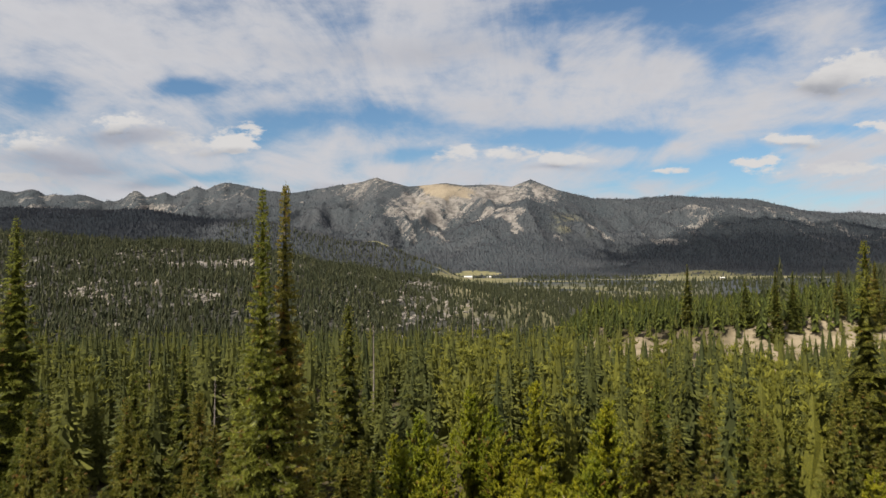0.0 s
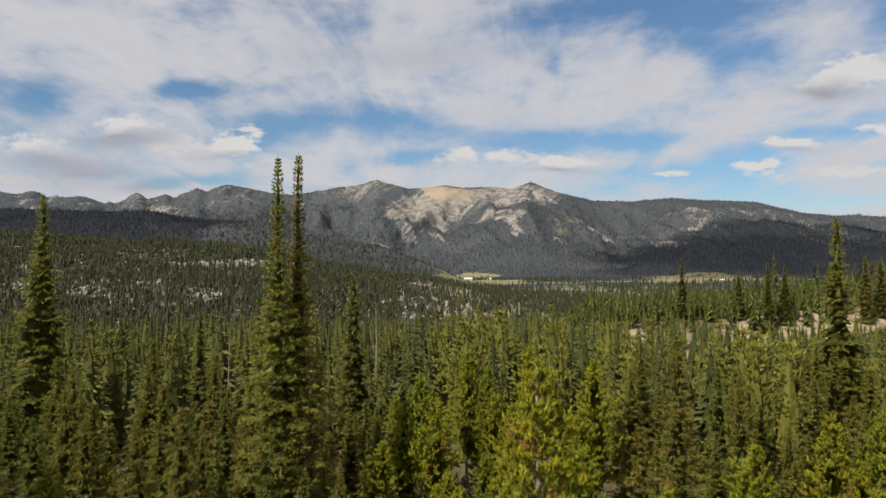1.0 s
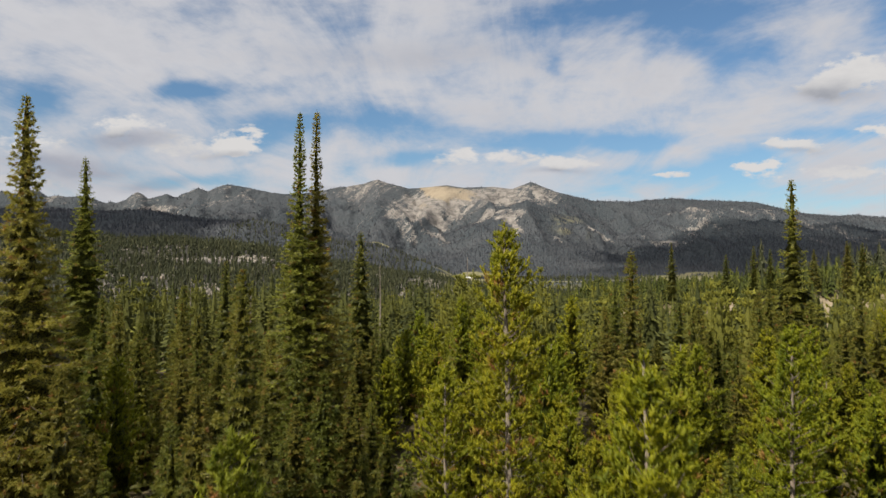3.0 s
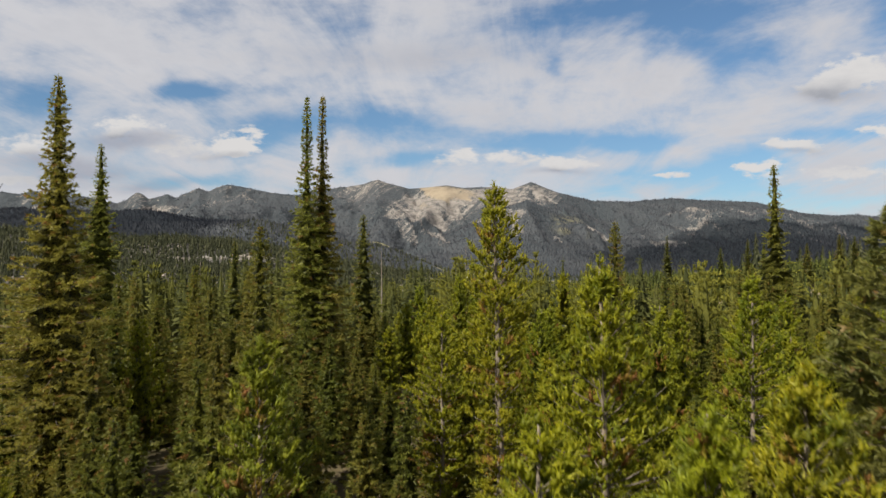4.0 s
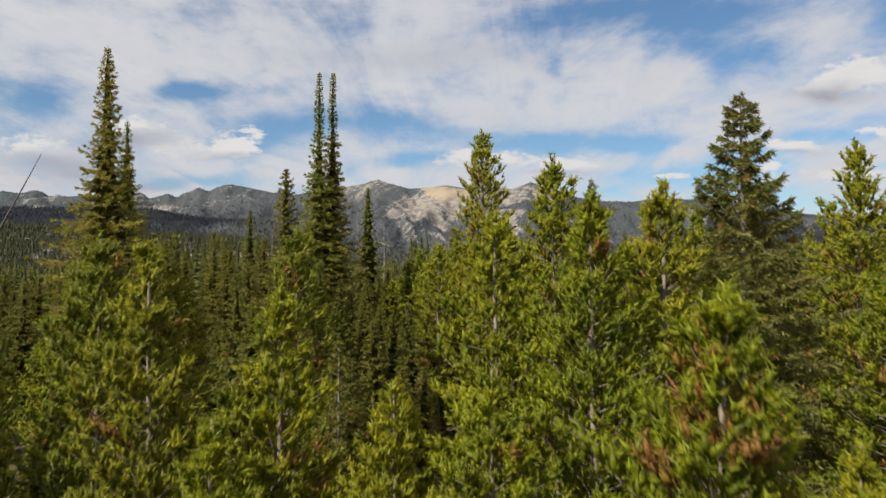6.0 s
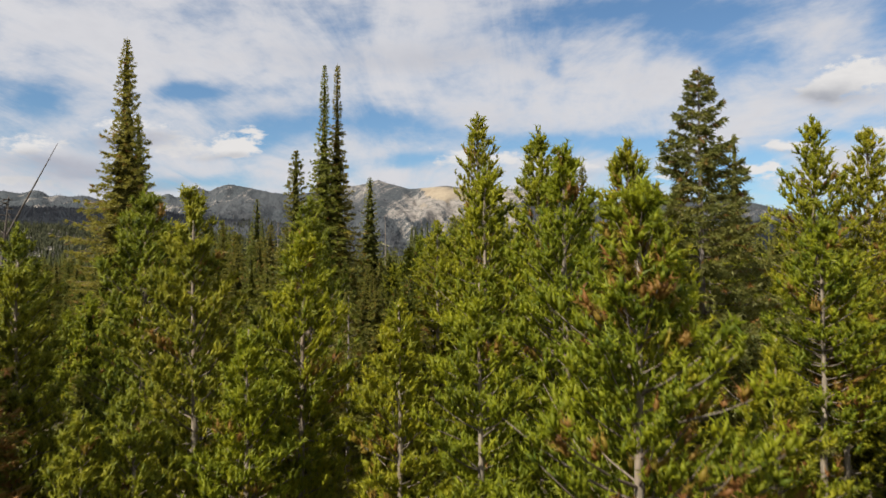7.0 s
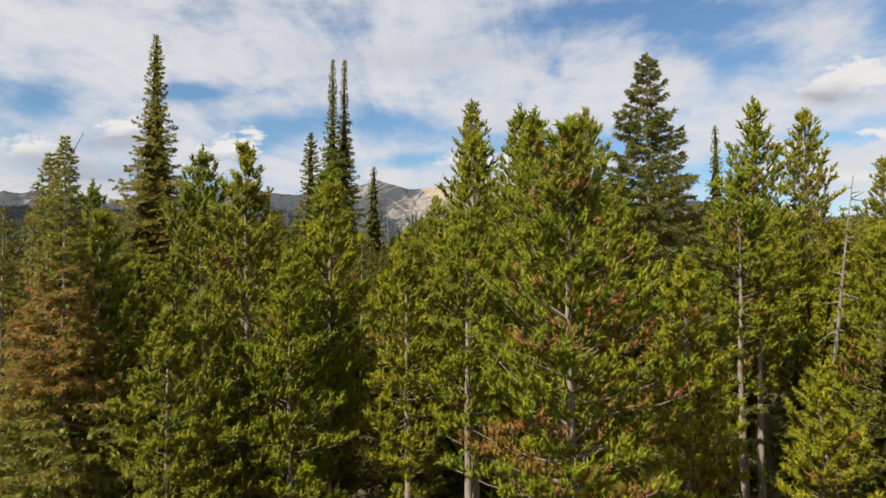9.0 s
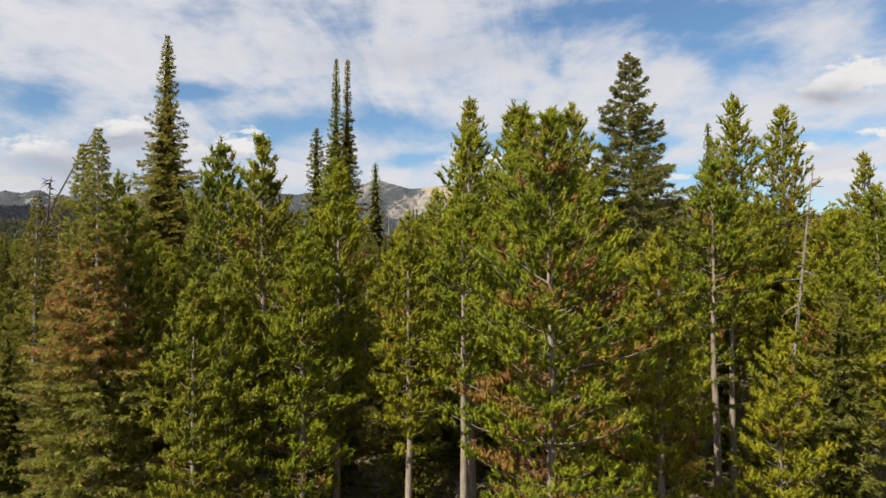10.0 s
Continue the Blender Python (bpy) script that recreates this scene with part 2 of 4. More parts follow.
    finish(k, c, 0.95, k.math("ADD", g2, far_bump), 0.15, spec=0.1)
    return m


GROUND = ground_material()


def cloud_material():
    """Cloud that lets a part of the sun through, most of it at its ragged rim."""
    m, k = material("cloud")
    at = k.add("ShaderNodeTexCoord").outputs["Object"]
    d = k.add("ShaderNodeBsdfDiffuse")
    k.put(d.inputs[0], k.mix(k.noise(at, 0.004, 5.0), (0.86, 0.86, 0.88), (0.93, 0.93, 0.93)))
    rim = k.math("ADD", k.attribute("rim"), k.math("MULTIPLY", k.math("SUBTRACT", k.noise(at, 0.006, 6.0, 0.6), 0.5), 0.5))
    mx = k.add("ShaderNodeMixShader")
    k.put(mx.inputs[0], k.ramp(rim, 0.72, 1.0, 0.42, 1.0))
    k.put(mx.inputs[1], d.outputs[0])
    k.put(mx.inputs[2], k.add("ShaderNodeBsdfTransparent").outputs[0])
    k.put(k.add("ShaderNodeOutputMaterial").inputs[0], mx.outputs[0])
    return m


CLOUD = cloud_material()

# ---- shape helpers ----
def link_mesh(name, verts, faces, mat, parent=None, label="", attrs=None, smooth=False):
    """Verts (n, 3), triangles (m, 3) -> one mesh object, under parent if given."""
    verts, faces = np.asarray(verts, dtype=np.float32), np.asarray(faces, dtype=np.int32)
    me = bpy.data.meshes.new(name)
    me.vertices.add(len(verts))
    me.vertices.foreach_set("co", verts.ravel())
    me.loops.add(faces.size)
    me.loops.foreach_set("vertex_index", faces.ravel())
    me.polygons.add(len(faces))
    me.polygons.foreach_set("loop_start", np.arange(len(faces), dtype=np.int32) * faces.shape[1])
    me.polygons.foreach_set("use_smooth", np.full(len(faces), smooth))
    for key, values in (attrs or {}).items():
        me.attributes.new(key, "FLOAT", "POINT").data.foreach_set("value", np.asarray(values, dtype=np.float32))
    me.update(calc_edges=True)
    me.materials.append(mat)
    ob = new(name, me)
    if parent is not None:
        ob.parent = parent
    if label:
        tagged(ob, label)
    return ob


def unit(v):
    return v / np.maximum(np.linalg.norm(v, axis=-1, keepdims=True), 1e-9)


def tube(points, radii, sides=7):
    """A tapered tube along points, closed at its thin end."""
    points, radii = np.asarray(points, float), np.asarray(radii, float)
    d = unit(np.gradient(points, axis=0))
    ref = np.where(np.abs(d[:, 2:3]) > 0.9, np.array([[1.0, 0, 0]]), np.array([[0, 0, 1.0]]))
    a = unit(np.cross(d, ref))
    b = np.cross(d, a)
    ang = np.linspace(0, 2 * np.pi, sides, endpoint=False)
    ring = a[:, None] * np.cos(ang)[None, :, None] + b[:, None] * np.sin(ang)[None, :, None]
    v = (points[:, None] + ring * radii[:, None, None]).reshape(-1, 3)
    f = []
    for i in range(len(points) - 1):
        for j in range(sides):
            p, q = i * sides + j, i * sides + (j + 1) % sides
            f += [(p, q, q + sides), (p, q + sides, p + sides)]
    v = np.vstack([v, points[-1] + d[-1] * radii[-1]])
    f += [((len(points) - 1) * sides + j, (len(points) - 1) * sides + (j + 1) % sides, len(v) - 1) for j in range(sides)]
    return v, np.array(f)


def joined(pieces):
    vs, fs, n = [], [], 0
    for v, f in pieces:
        vs.append(v)
        fs.append(np.asarray(f) + n)
        n += len(v)
    return np.vstack(vs), np.vstack(fs)


def blades(pos, way, length, count, blade, width, spread, rng, size=1.0):
    """Needles as thin triangles set round shoots: pos, way (n, 3), length (n,)."""
    n = len(pos)
    way = unit(way)
    size = np.broadcast_to(size, (n,))[:, None, None]
    ref = np.where(np.abs(way[:, 2:3]) > 0.9, np.array([[1.0, 0, 0]]), np.array([[0, 0, 1.0]]))
    a = unit(np.cross(way, ref))
    b = np.cross(way, a)
    phi = rng.random((n, count)) * 2 * np.pi
    s = rng.random((n, count))
    rad = a[:, None] * np.cos(phi)[..., None] + b[:, None] * np.sin(phi)[..., None]
    o = pos[:, None] + way[:, None] * (length[:, None] * s)[..., None]
    bd = unit(way[:, None] * (1 - spread) + rad * spread) * (blade * size * (0.7 + 0.6 * rng.random((n, count, 1))))
    side = unit(np.cross(bd, rad + 0.8 * rng.normal(size=(n, count, 3)))) * (width * size * (0.7 + 0.6 * rng.random((n, count, 1))) / 2)
    v = np.stack([o - side, o + side, o + bd], axis=2).reshape(-1, 3)
    return v, np.arange(len(v)).reshape(-1, 3)


def brush_cores(pos, way, length, radius, rng, sides=4):
    """The close-set needles of each shoot as one rounded, tapered body."""
    n = len(pos)
    way = unit(way)
    ref = np.where(np.abs(way[:, 2:3]) > 0.9, np.array([[1.0, 0, 0]]), np.array([[0, 0, 1.0]]))
    a = unit(np.cross(way, ref))
    b = np.cross(way, a)
    ang = np.linspace(0, 2 * np.pi, sides, endpoint=False)[None] + rng.random((n, 1)) * 6.28
    r = radius * rng.uniform(0.7, 1.3, (n, sides))
    mid = pos[:, None] + way[:, None] * (length[:, None] * rng.uniform(0.35, 0.75, (n, sides)))[..., None]
    ring = mid + a[:, None] * (r * np.cos(ang))[..., None] + b[:, None] * (r * np.sin(ang))[..., None]
    v = np.concatenate([(pos - way * 0.04)[:, None], ring, (pos + way * (length * 1.1 + 0.02)[:, None])[:, None]], axis=1)
    f = []
    for j in range(sides):
        p, q = 1 + j, 1 + (j + 1) % sides
        f += [(0, q, p), (sides + 1, p, q)]
    f = (np.arange(n) * (sides + 2))[:, None, None] + np.array(f)[None]
    return v.reshape(-1, 3), f.reshape(-1, 3)


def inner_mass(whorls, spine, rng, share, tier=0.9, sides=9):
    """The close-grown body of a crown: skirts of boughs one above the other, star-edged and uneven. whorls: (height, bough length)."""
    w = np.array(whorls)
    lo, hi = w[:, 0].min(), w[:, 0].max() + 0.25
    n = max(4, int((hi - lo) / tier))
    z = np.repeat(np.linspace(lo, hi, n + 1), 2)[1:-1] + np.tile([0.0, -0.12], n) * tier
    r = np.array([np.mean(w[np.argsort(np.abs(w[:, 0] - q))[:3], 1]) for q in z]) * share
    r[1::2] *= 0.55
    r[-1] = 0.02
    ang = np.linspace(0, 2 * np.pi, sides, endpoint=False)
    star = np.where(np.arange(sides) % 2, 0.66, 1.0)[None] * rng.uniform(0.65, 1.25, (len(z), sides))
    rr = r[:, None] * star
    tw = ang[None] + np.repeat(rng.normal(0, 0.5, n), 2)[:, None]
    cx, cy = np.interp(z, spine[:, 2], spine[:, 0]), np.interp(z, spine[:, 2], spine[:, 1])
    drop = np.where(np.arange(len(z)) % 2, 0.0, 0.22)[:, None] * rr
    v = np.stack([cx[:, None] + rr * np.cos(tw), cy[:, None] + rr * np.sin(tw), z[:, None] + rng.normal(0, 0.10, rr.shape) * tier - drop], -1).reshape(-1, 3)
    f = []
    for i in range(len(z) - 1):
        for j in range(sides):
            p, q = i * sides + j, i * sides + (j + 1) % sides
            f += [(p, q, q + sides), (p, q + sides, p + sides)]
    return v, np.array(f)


# ---- the lie of the land ----
def grid_noise(x, y, seed):
    xi, yi = np.floor(x).astype(np.int64), np.floor(y).astype(np.int64)
    fx, fy = x - xi, y - yi
    fx, fy = fx * fx * (3 - 2 * fx), fy * fy * (3 - 2 * fy)

    def h(i, j):
        n = (i * 374761393 + j * 668265263 + seed * 1442695041) & 0x7FFFFFFF
        n = ((n ^ (n >> 13)) * 1274126177) & 0x7FFFFFFF
        return ((n ^ (n >> 16)) & 0xFFFF) / 65535.0

    top = h(xi, yi) * (1 - fx) + h(xi + 1, yi) * fx
    low = h(xi, yi + 1) * (1 - fx) + h(xi + 1, yi + 1) * fx
    return top * (1 - fy) + low * fy


def fbm(x, y, size, octaves=5, seed=0, ridged=False):
    x, y = np.asarray(x, float) / size, np.asarray(y, float) / size
    total, amp, norm = 0.0, 1.0, 0.0
    for o in range(octaves):
        n = grid_noise(x + 17.3 * o, y - 9.1 * o, seed + o)
        n = 1 - np.abs(2 * n - 1) if ridged else n
        total, norm = total + amp * n, norm + amp
        x, y, amp = x * 2.03 + 0.3 * y, y * 2.03 - 0.3 * x, amp * 0.5
    return total / norm


def step(a, b, v):
    t = np.clip((v - a) / (b - a), 0, 1)
    return t * t * (3 - 2 * t)


def curve(v, pairs):
    return np.interp(v, [p[0] for p in pairs], [p[1] for p in pairs])


BENCH = [(-400, -14), (-120, -6), (-45, -4.5), (-20, -2.9), (0, -1.2), (35, 2.6), (75, 7.0), (110, 8), (150, 7), (190, 4), (240, -4), (330, -20), (450, -30), (700, -34), (1500, -22), (2300, -6), (3000, 6), (5200, 30)]
RIDGE = [(-100, 2), (0, 2), (90, 3), (195, -1), (203, 0), (222, 10.5), (260, 11.5), (400, 12), (740, 9), (1000, -8), (1400, -24), (2300, -6), (5200, 30)]
HILL_CREST = [(-1600, 92), (-900, 82), (-667, 72), (-470, 62), (-284, 48), (-140, 26), (-29, 6), (90, -12), (184, -24), (400, -40)]
FOOTHILL_CREST = [(-2600, 300), (-1576, 255), (-1274, 243), (-772, 208), (-470, 166), (-169, 92), (-20, 40), (90, -6), (240, -24), (600, -30)]
# summits and saddles of the range, by bearing: across per ahead, distance ahead, height
RANGE = [(-1.6, 4300, 400), (-0.9, 4400, 470), (-0.606, 4500, 526), (-0.585, 4488, 512), (-0.573, 4482, 527), (-0.563, 4476, 534), (-0.554, 4471, 518), (-0.545, 4466, 488), (-0.532, 4459, 497), (-0.516, 4450, 488),
         (-0.494, 4438, 494), (-0.476, 4428, 466), (-0.464, 4421, 446), (-0.458, 4418, 457), (-0.451, 4414, 448), (-0.437, 4406, 467), (-0.430, 4402, 494), (-0.421, 4397, 515),
         (-0.413, 4393, 496), (-0.406, 4389, 471), (-0.395, 4383, 476), (-0.380, 4374, 496), (-0.368, 4368, 473), (-0.357, 4362, 499), (-0.337, 4350, 529), (-0.325, 4344, 504),
         (-0.313, 4337, 530), (-0.299, 4329, 547), (-0.282, 4320, 539), (-0.261, 4308, 514), (-0.233, 4293, 489), (-0.204, 4330, 480), (-0.142, 4300, 524), (-0.110, 4270, 540),
         (-0.098, 4260, 556), (-0.090, 4250, 562), (-0.080, 4245, 545), (-0.048, 4230, 505), (0.005, 4200, 521)]
RANGE += [(0.027, 4200, 508), (0.066, 4200, 512), (0.094, 4200, 496), (0.1206, 4200, 538), (0.155, 4180, 478), (0.206, 4150, 421), (0.26, 4100, 412), (0.314, 4080, 428),
          (0.36, 4050, 412), (0.430, 4000, 398), (0.49, 3980, 340), (0.606, 3950, 295), (0.9, 3900, 250), (1.6, 3900, 220)]
# crests of the nearer spurs: across per ahead, rise per ahead
SPUR_AT = 3500.0
SPURS = [(-0.12, 0.0), (-0.09, 0.006), (-0.06, 0.018), (-0.03, 0.034), (0.02, 0.055), (0.07, 0.077), (0.116, 0.0955), (0.15, 0.080), (0.20, 0.055), (0.237, 0.042),
         (0.289, 0.063), (0.334, 0.0835), (0.375, 0.0895), (0.444, 0.081), (0.513, 0.072), (0.606, 0.0705), (0.9, 0.06), (1.6, 0.05)]


def land(x, y):
    """Height of the ground at x, y."""
    x, y = np.asarray(x, float), np.asarray(y, float)
    far = np.hypot(x, y)
    h = curve(y, BENCH)
    h = h + (fbm(x, y, 14, 3, 5) - 0.5) * 1.1 * step(-200, -60, y) + (fbm(x, y, 90, 3, 8) - 0.5) * np.clip(far / 60, 0, 9)
    edge = y + (fbm(x, y, 26, 3, 11) - 0.5) * 16
    shelf = curve(edge, RIDGE) + 5.0 * step(0.30, 0.62, x / np.maximum(y, 100)) * step(195, 225, edge)
    w = step(-4, 26, x - 0.13 * y + (fbm(x, y, 60, 2, 12) - 0.5) * 14) * step(40, 120, y)
    w = w * (1 - step(290, 370, y) * (1 - step(0.44, 0.60, x / np.maximum(y, 100))))
    h = h * (1 - w) + shelf * w
    # rocky hill beyond the side valley
    up = curve(x * 1100 / np.maximum(y, 300), HILL_CREST)
    bell = step(430, 1080, y) * (1 - step(1120, 1900, y))
    knobs = (fbm(x, y, 120, 4, 21, True) - 0.55) * 26
    h = h + (np.maximum(up + 30, 0) + knobs * step(0, 60, up + 30)) * bell
    # wooded foothill
    up = curve(x * 2600 / np.maximum(y, 300), FOOTHILL_CREST)
    bell = step(1750, 2600, y) * (1 - step(2620, 3900, y))
    h = np.maximum(h, (up + (fbm(x, y, 420, 4, 31, True) - 0.6) * 60) * bell * step(-20, 40, up) + h * (1 - bell))
    # the range
    bearing = np.where(y > 100, x / np.maximum(y, 100), np.sign(x) * 1.6)
    rx, ry, rz = (np.array([p[i] for p in RANGE]) for i in range(3))
    crest_y, crest = np.interp(bearing, rx, ry), np.interp(bearing, rx, rz)
    crest = crest + (fbm(bearing * 1000, 0 * bearing, 26, 4, 53, True) - 0.66) * 12 * curve(bearing, [(-0.7, 1), (-0.2, 0.9), (0.15, 0.5), (0.3, 0.25), (0.7, 0.3)]) + 4
    foot = curve(bearing, [(-0.6, 3000), (-0.1, 2950), (0.1, 2650), (0.3, 2600), (0.7, 2500)])
    t = np.clip((y - foot) / (crest_y - foot), 0, 1.6)
    rise = np.where(t < 1, curve(np.minimum(t, 1), [(0, 0), (0.12, 0.05), (0.3, 0.20), (0.55, 0.50), (0.8, 0.80), (0.93, 0.955), (1, 1)]), 1 - 1.2 * (t - 1))
    spurs = (fbm(x * 1.0, y * 0.45, 420, 6, 41, True) - 0.62)
    gully = (fbm(x, y * 0.5, 150, 4, 47, True) - 0.6)
    carve = step(0.55, 0.82, t)
    spurs, gully = spurs - np.maximum(spurs, 0) * carve, gully - np.maximum(gully, 0) * carve
    rough = np.clip(t * 5, 0, 1) * np.clip(np.abs(1 - t) * 6 + 0.04, 0, 1)
    m = crest * rise + (spurs * 300 + gully * 110) * rough * np.where(t > 0, 1, 0)
    h = np.where((t > 0) & (y > 100), np.maximum(h, m + h * np.clip(1 - 3 * t, 0, 1)), h)
    # wooded spurs that stand before the range
    top = SPUR_AT * curve(bearing, SPURS)
    bell = curve(y, [(2550, 0), (2750, 0.10), (3000, 0.36), (3300, 0.80), (SPUR_AT - 40, 0.985), (SPUR_AT, 1), (SPUR_AT + 60, 0.97), (SPUR_AT + 450, 0.4), (SPUR_AT + 800, 0)])
    ribs = (fbm(x, y * 0.6, 260, 5, 43, True) - 0.6) * 210 * np.clip(np.abs(y - SPUR_AT) / 260, 0.05, 1) * step(2600, 2900, y)
    return np.where((bell > 0) & (top > 0) & (y > 100), np.maximum(h, EYE * step(2550, 3000, y) + (top + ribs * step(0, 120, top)) * bell), h)


def bell3(v, centre, half):
    return np.exp(-np.abs((v - centre) / half) ** 3)


def cover(X, Y, Z):
    """What lies on the far ground: shares of rock, scree and meadow, by place."""
    b = X / np.maximum(Y, 100)
    rise = (Z - EYE) / np.maximum(Y, 100)
    high, spur = step(3560, 3640, Y), step(2600, 2800, Y) * (1 - step(3540, 3640, Y))
    streaks = fbm(X + 0.5 * Y, Y * 0.3, 70, 5, 67)
    fans = fbm(X - 0.7 * Y, Y * 0.35, 190, 4, 68)
    speckle = fbm(X, Y, 60, 4, 69)

    def face(cb, cs, wb, ws, lean=0.0):
        return bell3(b - lean * (rise - cs), cb, wb) * bell3(rise, cs, ws)

    wall = face(-0.030, 0.076, 0.068, 0.042, 1.1)
    rock = wall * (0.72 + 1.3 * (streaks - 0.40)) * high
    rock = np.maximum(rock, high * face(0.095, 0.103, 0.070, 0.018, -0.5) * (0.62 + 1.3 * (streaks - 0.45)))
    rock = np.maximum(rock, high * face(-0.095, 0.108, 0.060, 0.026) * (0.34 + 1.7 * (fans - 0.45)))
    rock = np.maximum(rock, high * face(-0.52, 0.098, 0.13, 0.018) * (0.20 + 1.5 * (fans - 0.45)))
    rock = np.maximum(rock, high * face(-0.421, 0.104, 0.024, 0.012) * 0.42)
    rock = np.maximum(rock, high * face(-0.405, 0.084, 0.045, 0.010) * (0.45 + 2.0 * (speckle - 0.45)))
    rock = np.maximum(rock, high * face(-0.29, 0.105, 0.06, 0.016) * (0.20 + 1.6 * (speckle - 0.45)))
    rock = np.maximum(rock, high * step(0.07, 0.10, rise) * 0.6 * step(0.60, 0.74, speckle) * (b < -0.1))
    rock = np.maximum(rock, spur * (face(0.317, 0.045, 0.030, 0.016, 1.2) + 0.7 * face(0.385, 0.055, 0.03, 0.010) + 0.6 * face(0.37, 0.083, 0.09, 0.008)
                                    + 0.5 * face(0.44, 0.078, 0.04, 0.012)) * (0.36 + 3.0 * (streaks - 0.48)))
    rock = np.maximum(rock, spur * (0.75 * face(0.05, 0.062, 0.07, 0.018) + 0.6 * face(0.12, 0.05, 0.09, 0.02) + 0.40) * 1.1 * step(0.59, 0.67, streaks) * step(0.02, 0.04, rise))
    # the rocky hill of the side valley
    hill = step(420, 500, Y) * (1 - step(1180, 1400, Y)) * (1 - step(0.02, 0.10, b))
    rock = np.maximum(rock, hill * 0.7 * step(0.67, 0.77, fbm(X, Y, 38, 4, 81)))
    rock = np.maximum(rock, hill * 1.1 * face(-0.315, 0.0075, 0.075, 0.0042))
    pale_flat = step(600, 800, Y) * (1 - step(1700, 2000, Y)) * step(-0.04, 0.03, b) * (1 - step(0.30, 0.40, b))
    scree = (0.55 + 0.9 * (streaks - 0.3)) * face(0.002, 0.107, 0.036, 0.012, -0.6) * high + 0.42 * wall * step(0.55, 0.70, streaks) * high
    lawn = 0 * X - 3
    for mx, my, ax, ay in [(120, 2180, 150, 240), (110, 2620, 90, 60), (330, 2060, 120, 60), (640, 2130, 160, 70), (900, 2380, 270, 240), (1060, 2250, 150, 50), (-230, 2600, 50, 60)]:
        lawn = np.maximum(lawn, 1.25 - ((X - mx) / ax) ** 2 - ((Y - my) / ay) ** 2)
    meadow = 0.85 * pale_flat * step(0.30, 0.52, fbm(X, Y * 0.6, 60, 4, 75))
    meadow = np.maximum(meadow, step(0.0, 0.35, lawn + (fbm(X, Y * 1.5, 90, 4, 71) - 0.5) * 2.4) * (Y < 2850))
    meadow = np.maximum(meadow, 0.5 * spur * face(0.172, 0.060, 0.020, 0.014, -0.6) * step(0.42, 0.55, speckle))
    return np.clip(rock, 0, 1), np.clip(scree, 0, 1), np.clip(meadow, 0, 1)


def build_ground():
    """One sheet from underfoot to behind the range: rings about the flight, one of them along the crest, close together where the view goes."""
    ang = np.concatenate([np.radians(np.linspace(-35, 35, 430)), np.radians(np.linspace(37, 323, 70))[1:-1]])
    lead = np.tan(np.clip(np.where(ang > np.pi, ang - 2 * np.pi, ang), -1.0, 1.0))
    crest = np.interp(lead, [p[0] for p in RANGE], [p[1] for p in RANGE]) * np.sqrt(1 + np.minimum(lead, 1.0) ** 2)
    near = np.concatenate([np.geomspace(4, 240, 64), np.geomspace(243, 1500, 64)])
    u = np.linspace(0, 1, 146)[1:] ** 0.85
    far = 1500 + np.outer(u, crest - 1500)
    back = crest[None] + np.array([12, 40, 90, 170, 300, 520, 900.0])[:, None]
    rad = np.vstack([np.repeat(near[:, None], len(ang), 1), far, back])
    x, y = rad * np.sin(ang)[None], rad * np.cos(ang)[None]
    z = land(x, y)
    nr, na = x.shape
    verts = np.stack([x, y, z], -1).reshape(-1, 3)
    i, j = np.meshgrid(np.arange(nr - 1), np.arange(na), indexing="ij")
    p, q = i * na + j, i * na + (j + 1) % na
    faces = np.concatenate([np.stack([p, p + na, q + na], -1).reshape(-1, 3), np.stack([p, q + na, q], -1).reshape(-1, 3)])
    verts = np.vstack([verts, [[0, 0, float(land(0, 0))]]])
    hub = len(verts) - 1
    faces = np.vstack([faces, np.stack([np.full(na, hub), np.arange(na), (np.arange(na) + 1) % na], -1)])
    X, Y, Z = verts.T
    dist = np.hypot(X, Y)
    steep = np.hypot((land(X + 4, Y) - land(X - 4, Y)) / 8, (land(X, Y + 4) - land(X, Y - 4)) / 8)
    # far woods, and the haze in their colour, set in with distance
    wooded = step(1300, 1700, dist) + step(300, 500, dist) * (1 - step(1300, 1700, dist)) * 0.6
    rock, scree, meadow = cover(X, Y, Z)
    soil = step(0.22, 0.36, steep) * (Y > 185) * (Y < 240) * (X > 30) * (X < 200)
    soil = np.maximum(soil, 0.8 * step(0.62, 0.7, fbm(X, Y, 30, 3, 73)) * (Y < 230) * (Y > 120) * (X > 40))
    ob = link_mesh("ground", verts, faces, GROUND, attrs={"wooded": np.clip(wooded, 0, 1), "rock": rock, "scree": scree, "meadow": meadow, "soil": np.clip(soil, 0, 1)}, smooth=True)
    return tagged(ob, "wooded bench, side valley, meadows and rocky mountain range", "ground", kind="structure")


build_ground()


def cloud(x, y, z, wide, deep, thick, seed):
    bm = bmesh.new()
    bmesh.ops.create_icosphere(bm, subdivisions=5, radius=1.0)
    rims = [math.hypot(v.co.x, v.co.y) for v in bm.verts]
    for v in bm.verts:
        p = v.co.copy()
        lump = 1 + 0.24 * noise.fractal(p * 1.6 + Vector((seed, 0, 0)), 0.9, 2.1, 5) + 0.10 * noise.fractal(p * 6, 0.9, 2.1, 3)
        v.co = Vector((p.x * wide * lump, p.y * deep * lump, max(p.z, -0.35) * thick * lump))
    me = bpy.data.meshes.new("cloud")
    bm.to_mesh(me)
    bm.free()
    me.attributes.new("rim", "FLOAT", "POINT").data.foreach_set("value", rims)
    me.materials.append(CLOUD)
    ob = new("cloud", me)
    ob.location = (x, y, z)
